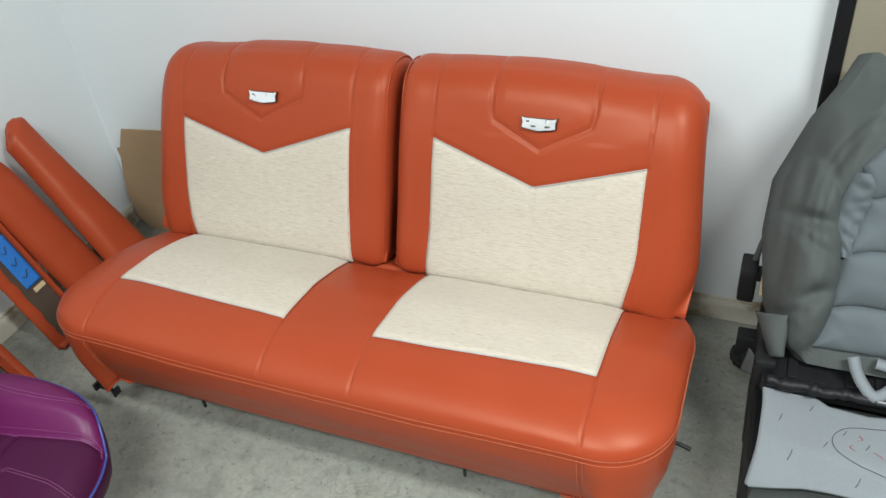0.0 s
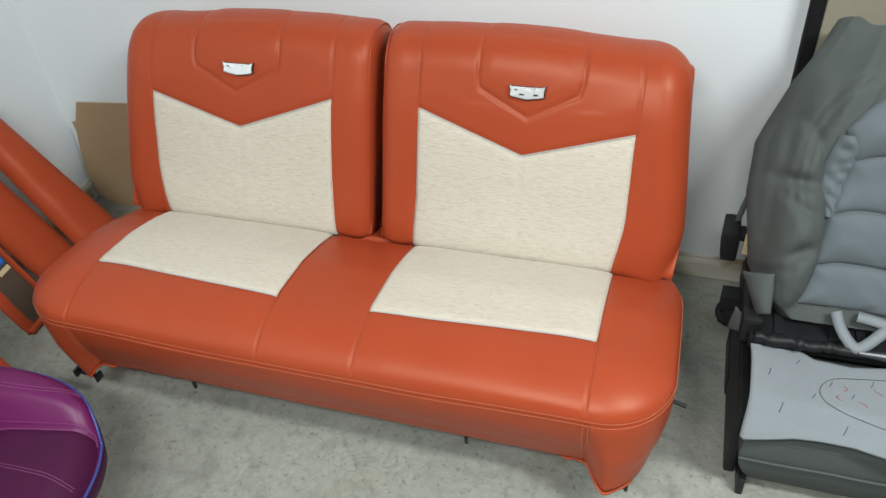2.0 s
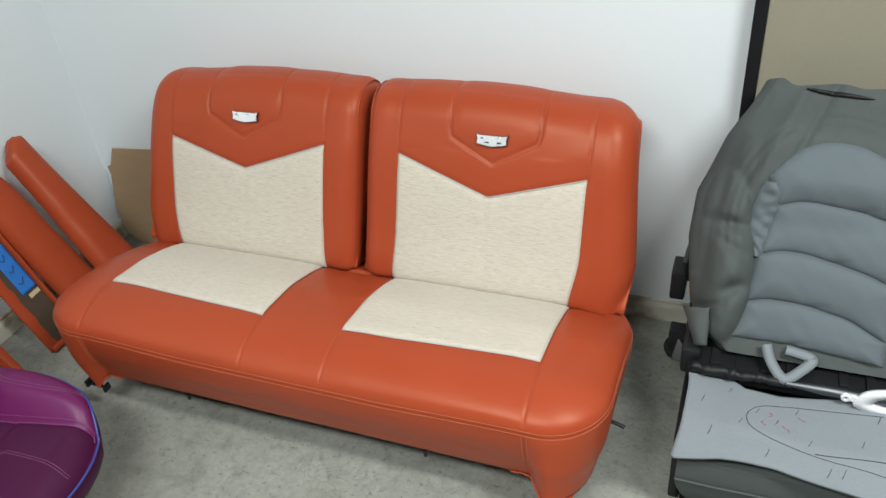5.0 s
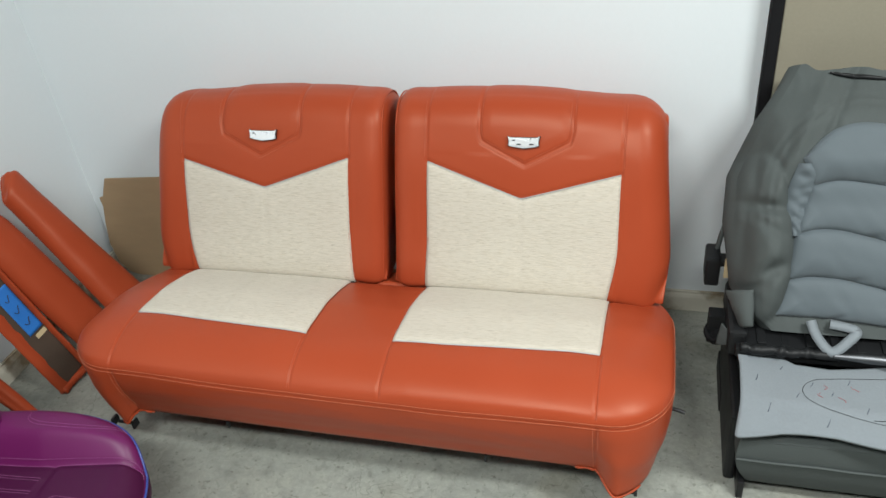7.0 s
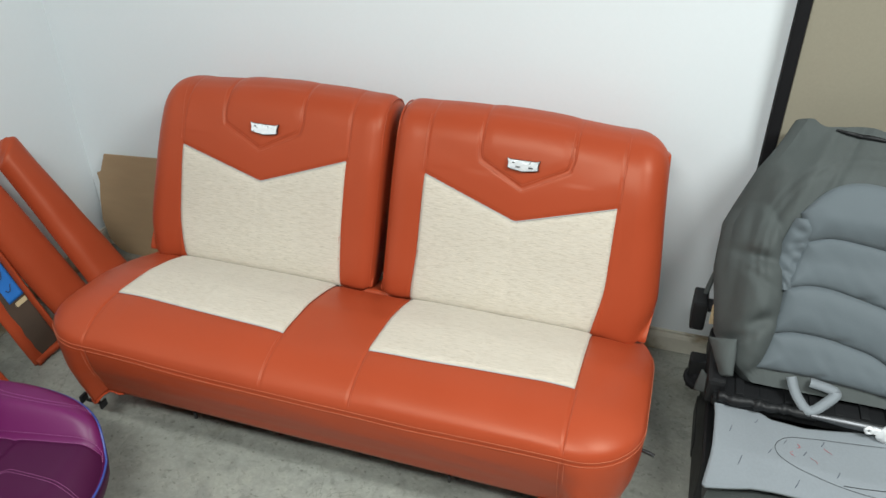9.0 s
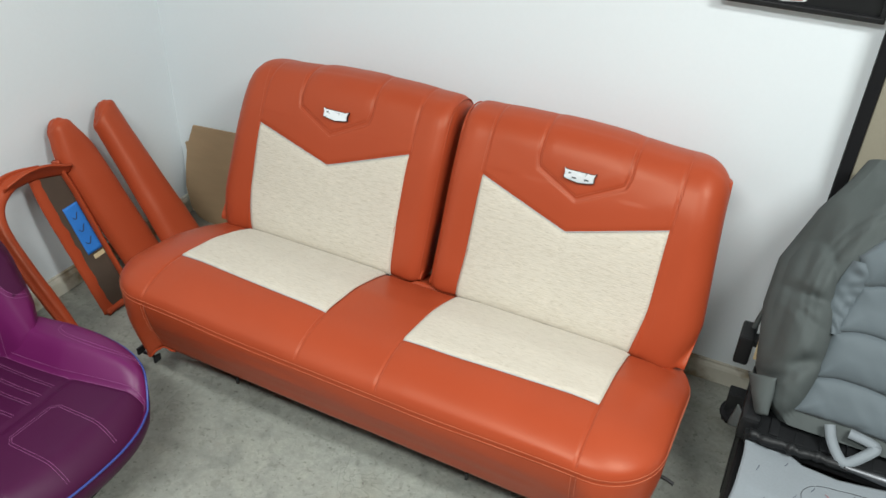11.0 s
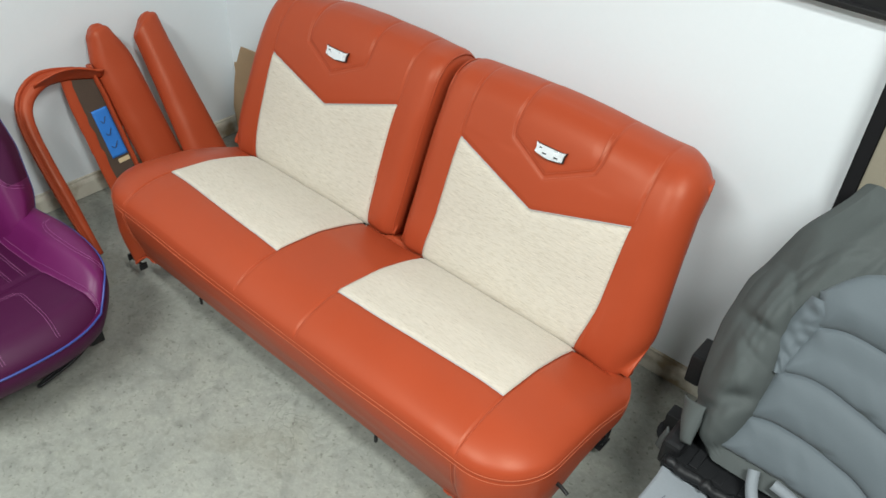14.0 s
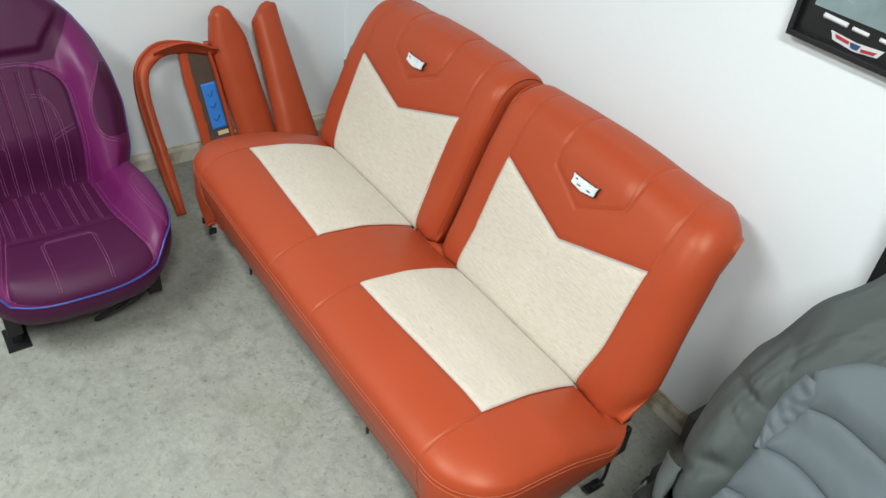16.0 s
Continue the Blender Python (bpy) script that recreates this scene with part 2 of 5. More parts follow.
def tube(points, radius, sides=6, ends=True):
    pts = np.array(points, float)
    tang = np.gradient(pts, axis=0)
    tang /= np.linalg.norm(tang, axis=1, keepdims=True) + 1e-12
    ref = np.array([0, 0, 1.0]) if abs(tang[0][2]) < 0.9 else np.array([1.0, 0, 0])
    rows = []
    for k, (p, t) in enumerate(zip(pts, tang)):
        a = np.cross(t, ref)
        a /= np.linalg.norm(a) + 1e-12
        b = np.cross(t, a)
        ref = np.cross(a, t)
        r = radius[k] if hasattr(radius, "__len__") else radius
        rows.append([p + r * (math.cos(w) * a + math.sin(w) * b) for w in np.linspace(0, 2 * math.pi, sides, endpoint=False)])
    return grid_mesh(rows, True, ends)


def stitches(points, pitch=0.0056, length=0.0042, r=0.00065):
    pts = resample(points, pitch)
    out = []
    for a, b in zip(pts[:-1], pts[1:]):
        d = (b - a) * (length / pitch) / 2
        m = (a + b) / 2
        out.append(tube([m - d, m, m + d], [r * 0.6, r, r * 0.6], 4))
    return join(*out)


def box(x0, x1, y0, y1, z0, z1, bevel=0.0):
    """A box with its edges taken off."""
    bm = bmesh.new()
    bmesh.ops.create_cube(bm, size=1, matrix=Matrix.Translation(((x0 + x1) / 2, (y0 + y1) / 2, (z0 + z1) / 2)) @ Matrix.Diagonal((x1 - x0, y1 - y0, z1 - z0, 1)))
    if bevel:
        bmesh.ops.bevel(bm, geom=bm.edges[:], offset=bevel, segments=2, affect="EDGES", profile=0.6)
    bm.verts.index_update()
    out = [tuple(v.co) for v in bm.verts], [tuple(v.index for v in f.verts) for f in bm.faces]
    bm.free()
    return out


def plate(outline, at, thick):
    """A sheet of that outline: at(u, v, w) lays it into the room, w across its thickness."""
    n = len(outline)
    verts = [at(u, v, 0) for u, v in outline] + [at(u, v, thick) for u, v in outline]
    faces = [tuple(range(n)), tuple(range(2 * n - 1, n - 1, -1))] + [(i, i + n, (i + 1) % n + n, (i + 1) % n) for i in range(n)]
    return verts, faces


def smoothstep(a, b, x):
    t = np.clip((np.asarray(x, float) - a) / (b - a), 0, 1)
    return t * t * (3 - 2 * t)


def wobble(x, y, z, scale, seed=0.0):
    return noise.noise(Vector((x * scale + seed, y * scale - seed, z * scale + 2 * seed)))


def line_distance(p, poly):
    """Distance from 2D points p to a polyline."""
    p, best = np.asarray(p, float), None
    for a, b in zip(poly[:-1], poly[1:]):
        a, b = np.array(a, float), np.array(b, float)
        t = np.clip(((p - a) @ (b - a)) / ((b - a) @ (b - a)), 0, 1)
        d = np.linalg.norm(p - a - t[..., None] * (b - a), axis=-1)
        best = d if best is None else np.minimum(best, d)
    return best


# ---- the room ----
LEFT, BACK, RIGHT, NEAR, HIGH = -1.13, 0.61, 4.2, -4.2, 2.8


def slab(name, b, material, label, bevel=0.0):
    ob = part(name, *box(*b, bevel), material, None, label, smooth=False)
    return tagged(ob, category=name.split("_")[0], kind="structure")


slab("floor", (LEFT - 0.15, RIGHT + 0.15, NEAR - 0.15, BACK + 0.15, -0.15, 0.0), CONCRETE, "worn grey concrete workshop floor with stains and cracks")
slab("wall_west", (LEFT - 0.12, LEFT, NEAR, BACK, 0.0, HIGH), WALL, "plain white painted wall")
slab("wall_north", (LEFT - 0.12, RIGHT + 0.12, BACK, BACK + 0.12, 0.0, HIGH), WALL, "plain white painted wall behind the bench seat")
# added out of view to close the room; dark to keep shadows deep
slab("wall_east", (RIGHT, RIGHT + 0.12, NEAR, BACK, 0.0, HIGH), UNSEEN_WALL, "plain grey painted wall")
slab("wall_south", (LEFT - 0.12, RIGHT + 0.12, NEAR - 0.12, NEAR, 0.0, HIGH), UNSEEN_WALL, "plain grey painted wall")
slab("ceiling", (LEFT - 0.12, RIGHT + 0.12, NEAR - 0.12, BACK + 0.12, HIGH, HIGH + 0.1), UNSEEN_CEILING, "plain pale grey ceiling")


def skirting(name, along, a, b):
    """Moulded board: flat face with a rounded top."""
    prof = [(0.0, 0.002), (0.012, 0.002), (0.012, 0.048), (0.009, 0.056), (0.006, 0.060), (0.006, 0.066), (0.0, 0.068)]
    rows = []
    for s in np.linspace(a, b, 40):
        w = 0.0015 * noise.noise(Vector((s * 9, 0, 1)))
        rows.append([(LEFT + d + (w if d else 0), s, z) if along == "y" else (s, BACK - d - (w if d else 0), z) for d, z in prof])
    ob = part(name, *grid_mesh(rows, True, True), TRIM, None, "cream skirting board stained brown by water", smooth=False)
    tagged(ob, category="baseboard", kind="structure")


skirting("baseboard", "y", NEAR, BACK)
skirting("baseboard", "x", LEFT + 0.012, 0.842)

# tan panel with a black rubber edge, standing against the wall
panel = tagged(empty("tan_panel", (1.5, 0.59, 0)), "tan painted upright panel with a black edge strip", "panel")
part("panel_face", *box(-0.628, 0.75, -0.012, 0.016, 0.0, 2.1, 0.003), TAN, panel, smooth=False)
part("edge_strip", *box(-0.655, -0.629, -0.018, 0.018, 0.0, 2.1, 0.004), BLACK_RUBBER, panel, "black rubber edge strip", smooth=False)


# ---- framed print on the wall ----
def framed_print():
    x0, x1, z0, z1 = 0.519, 0.838, 1.016, 1.26
    top = tagged(empty("framed_print", ((x0 + x1) / 2, BACK, z0)), "black framed print with silver lettering strokes on the wall", "picture")
    w, h = (x1 - x0) / 2, z1 - z0
    f = 0.011
    part("frame", *join(box(-w, w, -0.024, 0, 0, f, 0.002), box(-w, w, -0.024, 0, h - f, h, 0.002), box(-w, -w + f, -0.024, 0, f, h - f, 0.002),
                        box(w - f, w, -0.024, 0, f, h - f, 0.002)), BLACK_GLOSS, top, smooth=False)
    part("mount", *box(-w + f, w - f, -0.012, -0.001, f, h - f), BLACK_GLOSS, top, "black mount board", smooth=False)
    part("picture", *box(-w + 0.03, w - 0.03, -0.015, -0.0125, 0.062, h - 0.03), PICTURE, top, "teal and grey print", smooth=False)

    def stroke(pts, r=0.0022):
        return tube([(x, -0.0135, z) for x, z in chaikin(pts, 2)], r, 5)

    script = [stroke([(-0.106, 0.052), (-0.06, 0.050)], 0.005), stroke([(-0.050, 0.049), (-0.02, 0.048)], 0.004), stroke([(0.0, 0.049), (0.06, 0.047)], 0.004)]
    for bar in script:
        part("lettering_bar", *bar, SILVER_PRINT, top, "silver lettering bar")

    def flat(pts, y):
        return plate(pts, lambda u, v, t: (u, y - t, v), 0.001)

    ex, ez = -0.035, 0.026
    part("emblem", *flat([(ex - 0.05, ez + 0.007), (ex, ez + 0.003), (ex + 0.05, ez + 0.007), (ex + 0.042, ez - 0.007), (ex, ez - 0.012), (ex - 0.042, ez - 0.007)], -0.0125),
         SILVER_PRINT, top, "silver winged emblem", smooth=False)
    part("emblem_band", *flat([(ex - 0.04, ez + 0.004), (ex - 0.012, ez + 0.001), (ex - 0.012, ez - 0.004), (ex - 0.036, ez - 0.002)], -0.0138), RED_PRINT, top, smooth=False)
    part("emblem_band", *flat([(ex + 0.012, ez - 0.003), (ex + 0.04, ez + 0.001), (ex + 0.036, ez - 0.005), (ex + 0.012, ez - 0.008)], -0.0138), RED_PRINT, top, smooth=False)
    part("emblem_centre", *flat([(ex - 0.010, ez + 0.001), (ex + 0.010, ez + 0.001), (ex + 0.006, ez - 0.008), (ex - 0.006, ez - 0.008)], -0.0138), BLUE_PRINT, top, smooth=False)


framed_print()


# ---- the bench seat ----
LOOP = chaikin([(0.33, 0.283), (0.284, 0.284), (0.247, 0.292), (0.254, 0.335), (0.285, 0.405), (0.326, 0.516), (0.352, 0.58), (0.381, 0.64), (0.406, 0.688), (0.440, 0.716),
                (0.487, 0.723), (0.540, 0.708), (0.572, 0.66), (0.560, 0.55), (0.520, 0.44), (0.492, 0.352), (0.468, 0.290), (0.42, 0.274), (0.37, 0.276)], 3, True)
LOOP = resample(np.concatenate([LOOP, LOOP[:1]]), 0.005)[:-1]
_t = np.roll(LOOP, -1, 0) - np.roll(LOOP, 1, 0)
LOOP_N = np.stack([-_t[:, 1], _t[:, 0]], 1) / np.linalg.norm(_t, axis=1, keepdims=True)
if LOOP_N[np.argmin(LOOP[:, 0])][0] > 0:
    LOOP_N = -LOOP_N
FRONT = [k for k in range(len(LOOP)) if LOOP_N[k][0] < -0.25 and LOOP[k][1] > 0.280]
FRONT.sort(key=lambda k: LOOP[k][1])
CREST = [(0.228, 0.76), (0.226, 0.660), (0.232, 0.638), (0.334, 0.591), (0.436, 0.638), (0.442, 0.660), (0.440, 0.76)]
VEE = [(0.554, 0.577), (0.328, 0.517), (0.102, 0.592)]
CREST_S = np.array(CREST)


def outer_seam(z):
    return 0.554 - 0.02 * smoothstep(0.42, 0.27, z)


def inner_seam(z):
    return 0.100 - 0.008 * smoothstep(0.45, 0.27, z)


def back_relief(x, z):
    """Padding, seams and the raised crest on the front of a seat back, in metres outwards."""
    x, z = np.broadcast_arrays(np.asarray(x, float), np.asarray(z, float))
    p = np.stack([x, z], -1)
    h = np.zeros(x.shape)
    for seam in (outer_seam(z), inner_seam(z)):
        h = h - 0.0018 * np.exp(-(((x - seam) / 0.0032) ** 2))
    dv = line_distance(p, VEE)
    h = h - 0.003 * np.exp(-((dv / 0.005) ** 2)) * (x > 0.09) * (x < 0.56)
    h = h + 0.002 * np.clip(dv / 0.05, 0, 1) * (x > 0.1) * (x < 0.554)
    dc = line_distance(p, CREST_S)
    inside = (abs(x - 0.334) < 0.106) & (z > 0.591 + abs(x - 0.334) * 0.45)
    h = h - 0.0036 * np.exp(-((dc / 0.0042) ** 2)) + np.where(inside, 0.0025 * smoothstep(0, 0.03, dc), 0)
    return h + 0.002 * np.exp(-(((x - 0.60) / 0.04) ** 2)) + 0.003 * np.exp(-(((x - 0.055) / 0.025) ** 2))


def back_point(x, z, lift=0.0):
    """A place on the front of the right-hand seat back."""
    zs = LOOP[FRONT, 1]
    y, ny, nz = (np.interp(z, zs, a[FRONT]) for a in (LOOP[:, 0], LOOP_N[:, 0], LOOP_N[:, 1]))
    h = float(back_relief(x, z)) + lift
    return np.array([x, y + ny * h, z + nz * h])


def backrest(side, bench):
    """One half of the split back: side +1 or -1."""
    mir = np.array([side, 1, 1])
    base = np.array([0, 0.1, 0.0])
    inner, r0, r1 = 0.012, 0.030, 0.062
    keep = 0.008 + 0.080 * np.where(LOOP[:, 0] < 0.34, smoothstep(0.284, 0.44, LOOP[:, 1]), smoothstep(0.25, 0.34, LOOP[:, 1]))
    keep = np.where(LOOP[:, 0] > 0.43, np.minimum(keep, 0.038), keep)
    keep = np.convolve(np.pad(keep, 6, mode="wrap"), np.ones(13) / 13, "valid")
    d0 = r0 * (1 - np.cos(np.linspace(0, math.pi / 2, 8)))
    d1 = r1 * (1 - np.cos(np.linspace(0, math.pi / 2, 11)))
    rows = []
    order = np.argsort(LOOP[FRONT, 1])
    depth = LOOP[:, 0] - np.interp(LOOP[:, 1], LOOP[FRONT, 1][order], LOOP[FRONT, 0][order])
    drawn = smoothstep(0.015, 0.15, depth)
    xn = np.r_[inner + d0, np.arange(inner + r0 + 0.003, 0.665 - r1, 0.003), 0.665 - d1[::-1]]
    for x in xn:
        da, db = x - inner, 0.665 - x
        inset = 0.0
        if da < r0:
            inset = r0 - math.sqrt(max(0, r0 * r0 - (r0 - da) ** 2))
        if db < r1:
            inset = r1 - math.sqrt(max(0, r1 * r1 - (r1 - db) ** 2))
        yz = LOOP - LOOP_N * np.minimum(inset, keep if db >= r1 else np.maximum(keep, 0.018))[:, None]
        yz[:, 1] -= (0.020 * smoothstep(0.30, 0.62, x) + 0.007 * smoothstep(0.20, 0.02, x)) * smoothstep(0.60, 0.72, LOOP[:, 1])
        yz[:, 1] -= 0.020 * smoothstep(0.48, 0.66, x) * smoothstep(0.42, 0.29, LOOP[:, 1])
        xs = inner + (x - inner) * ((0.676 - 0.030 * smoothstep(0.27, 0.74, yz[:, 1])) - inner) / (0.665 - inner)
        xs = xs - (0.046 + 0.024 * smoothstep(0.68, 0.36, yz[:, 1])) * drawn * smoothstep(0.40, 0.66, xs)
        yz[:, 0] -= (0.042 * smoothstep(0.72, 0.45, yz[:, 1]) - 0.012) * drawn * smoothstep(0.45, 0.66, x)
        xs = xs - 0.014 * smoothstep(0.38, 0.285, yz[:, 1]) * smoothstep(0.5, 0.66, xs)
        face = smoothstep(-0.2, -0.5, LOOP_N[:, 0]) + smoothstep(0.66, 0.72, yz[:, 1]) * (LOOP_N[:, 0] < 0.3) * 0.7
        h = np.clip(face, 0, 1) * back_relief(xs, np.minimum(yz[:, 1], 0.78))
        yz = yz + LOOP_N * h[:, None]
        w = np.array([0.0012 * wobble(a, b, c, 14, side) * (0.0 if 0.08 < a < 0.57 and c < 0.61 else 1.0) for a, (b, c) in zip(xs, yz)])
        yz = yz + LOOP_N * w[:, None]
        rows.append([np.array([a, b, c]) * mir - base for a, (b, c) in zip(xs, yz)])
    v, f = grid_mesh(rows, True, True)
    top = part("backrest", v, f if side < 0 else [g[::-1] for g in f], RED, bench, "orange-red vinyl back half with raised crest")

    # linen panel let into the front
    us, vs = np.linspace(0, 1, 61), np.linspace(0, 1, 41)
    patch = []
    for a in us:
        row = []
        for b in vs:
            z0 = 0.286
            x = inner_seam(0.4) + a * (outer_seam(0.4) - inner_seam(0.4))
            zt = np.interp(x, [0.1, 0.328, 0.554], [0.592, 0.517, 0.577]) - 0.0015
            z = z0 + b * (zt - z0)
            xa, xb = inner_seam(z) + 0.0005, outer_seam(z) - 0.0005
            x = xa + a * (xb - xa)
            edge = min(1.0, min(a, 1 - a) * 25, (1 - b) * 14)
            mid = 0.0012 * math.exp(-(((x - 0.328) / 0.003) ** 2))
            row.append(back_point(x, z, 0.0013 + 0.0012 * edge - mid) * mir - base)
        patch.append(row)
    lin = part("linen_panel", *grid_mesh(patch), LINEN, top, "oatmeal slubbed linen panel")
    lin.data.flip_normals() if side > 0 else None
    solid = lin.modifiers.new("thickness", "SOLIDIFY")
    solid.thickness, solid.offset = 0.003, -1
    line = [back_point(x, np.interp(x, [0.1, 0.328, 0.554], [0.592, 0.517, 0.577]), 0.0022) * mir - base for x in np.linspace(0.102, 0.553, 80)]
    part("piping", *tube(line, 0.0013), SILVER_PIPING, top, "thin silver-grey piping")

    # stitching round the crest and beside the seams
    rows2 = []
    for off in (0.005,):
        c = resample(CREST_S, 0.004)
        tn = np.gradient(c, axis=0)
        nn = np.stack([tn[:, 1], -tn[:, 0]], 1) / (np.linalg.norm(tn, axis=1, keepdims=True) + 1e-9)
        for s in (-off, off):
            q = [back_point(x, z, 0.0006) * mir - base for x, z in c + s * nn if z < 0.712]
            rows2.append(stitches(q))
    part("crest_stitching", *join(*rows2), RED_STITCH, top, "rust double stitching")
    seam = [[back_point(f(z) + o, z, 0.0006) * mir - base for z in np.linspace(z0, 0.71, 60)] for f, z0, o in ((outer_seam, 0.59, 0.005), (inner_seam, 0.6, -0.005))]
    for row in seam:
        part("seam_stitching", *stitches(row), RED_STITCH, top, "rust stitching")
    # welt round the inner side
    ring = [np.array([inner + 0.006, *(LOOP[k] - LOOP_N[k] * min(0.0138, 0.9 * keep[k]))]) * mir - base for k in range(len(LOOP))]
    part("side_welt", *tube(ring + ring[:1], 0.0022, 5), RED, top)

    # shield-shaped badge
    bz, bx = 0.638, 0.332 if side > 0 else 0.321
    cent = back_point(bx, bz, 0.006) * mir - base
    tilt = Matrix.Rotation(-math.atan2(0.058, 0.13), 3, "X")
    out = [(-0.036, 0.012), (-0.030, 0.010), (0.030, 0.010), (0.037, 0.013), (0.034, 0.002), (0.035, -0.008), (0.028, -0.010), (0.0, -0.014), (-0.028, -0.010), (-0.034, -0.008), (-0.033, 0.002)]

    def lay(u, w, t):
        q = tilt @ Vector((u, -0.001 - t, w))
        return tuple(np.array(q) + cent)

    part("badge_back", *plate([(u * 1.05, w * 1.12) for u, w in out[::-1]], lambda u, w, t: lay(u, w, t - 0.003), 0.004), BLACK_GLOSS, top, "black backing of the badge", smooth=False)
    part("badge", *plate(out[::-1], lay, 0.004), CHROME, top, "small chrome shield badge", smooth=False)
    for u, w, lu in ((-0.022, 0.004, 0.003), (-0.010, -0.005, 0.005), (0.019, -0.0045, 0.005))[:3 if side > 0 else 1]:
        part("badge_inlay", *plate([(u - lu, w - 0.0014), (u - lu, w + 0.0014), (u + lu, w + 0.0014), (u + lu, w - 0.0014)], lambda a, b, t: lay(a, b, 0.0052 + t), 0.001), BLACK_GLOSS, top, smooth=False)
    inn = [(u * 0.8, w * 0.66 - 0.001) for u, w in out]
    part("badge_relief", *plate(inn[::-1], lambda u, w, t: lay(u, w, 0.0042 + t), 0.0015), CHROME, top, smooth=False)


# cushion: plan outline and crown
CW, CF, CB, CR = 0.690, -0.158, 0.33, 0.13


def inside_distance(x, y):
    """Distance inwards from the cushion's rounded plan outline (the rear corners are tighter)."""
    r = np.where(y < 0.1, CR, 0.05)
    hx, hy, cy = CW, (0.7 - CF) / 2, (0.7 + CF) / 2
    qx, qy = np.abs(x) - hx + r, np.abs(y - cy) - hy + r
    return -(np.hypot(np.maximum(qx, 0), np.maximum(qy, 0)) + np.minimum(np.maximum(qx, qy), 0) - r)


def linen_front(ax):
    return -0.010 - 0.017 * (1 - smoothstep(0.1, 0.54, ax))


def seat_relief(x, y):
    h = 0.0
    ax = abs(x)
    if y > -0.165 + 0.01:
        front_in = linen_front(ax)
        if y < front_in:
            h -= 0.0026 * math.exp(-(((ax - 0.1) / 0.003) ** 2)) + 0.0026 * math.exp(-(((ax - 0.542) / 0.003) ** 2))
        elif 0.09 < ax < 0.56:
            h -= 0.002 * math.exp(-(((ax - 0.102) / 0.004) ** 2)) + 0.002 * math.exp(-(((ax - 0.54) / 0.004) ** 2))
        if 0.1 < ax < 0.54:
            h -= 0.002 * math.exp(-(((y - front_in) / 0.005) ** 2))
            h += 0.003 * min(1.0, min(ax - 0.1, 0.54 - ax) / 0.06)
    return h


SEAT_Y = np.linspace(-0.3, 0.55, 341)
SEAT_Z = np.interp(SEAT_Y, [-0.2, -0.06, 0.0, 0.1, 0.19, 0.25, 0.30, 0.45], [0.368, 0.367, 0.363, 0.350, 0.322, 0.297, 0.280, 0.24])
SEAT_Z = np.convolve(np.pad(SEAT_Z, 12, mode="edge"), np.hanning(27)[1:-1] / np.hanning(27).sum(), "valid")


def seat_z(x, y):
    base = np.interp(y, SEAT_Y, SEAT_Z)
    d = float(np.clip(inside_distance(np.array(x), np.array(y)), 0, 1))
    k = 0.135
    drop = 0.0
    if d < k:
        drop = (0.045 + 0.010 * (1 - smoothstep(0.2, 0.52, abs(x)))) * (1 - math.sqrt(max(0.0, 1 - (1 - d / k) ** 2))) + 0.008 * (1 - d / k) ** 2 + 0.0035 * math.exp(-((d / 0.004) ** 2))
    return base - drop - 0.018 * math.exp(-(((y - 0.2520) / 0.0075) ** 2)) * smoothstep(0.64, 0.58, abs(x)) + seat_relief(x, y) + 0.0015 * wobble(x, y, 0, 7)


def outline_front(x):
    a = abs(x) - (CW - CR)
    return CF if a <= 0 else CF + CR - math.sqrt(max(0, CR * CR - a * a))


def outline_back(x):
    a = abs(x) - (CW - 0.12)
    return CB if a <= 0 else CB - 0.12 + math.sqrt(max(0, 0.0144 - a * a))


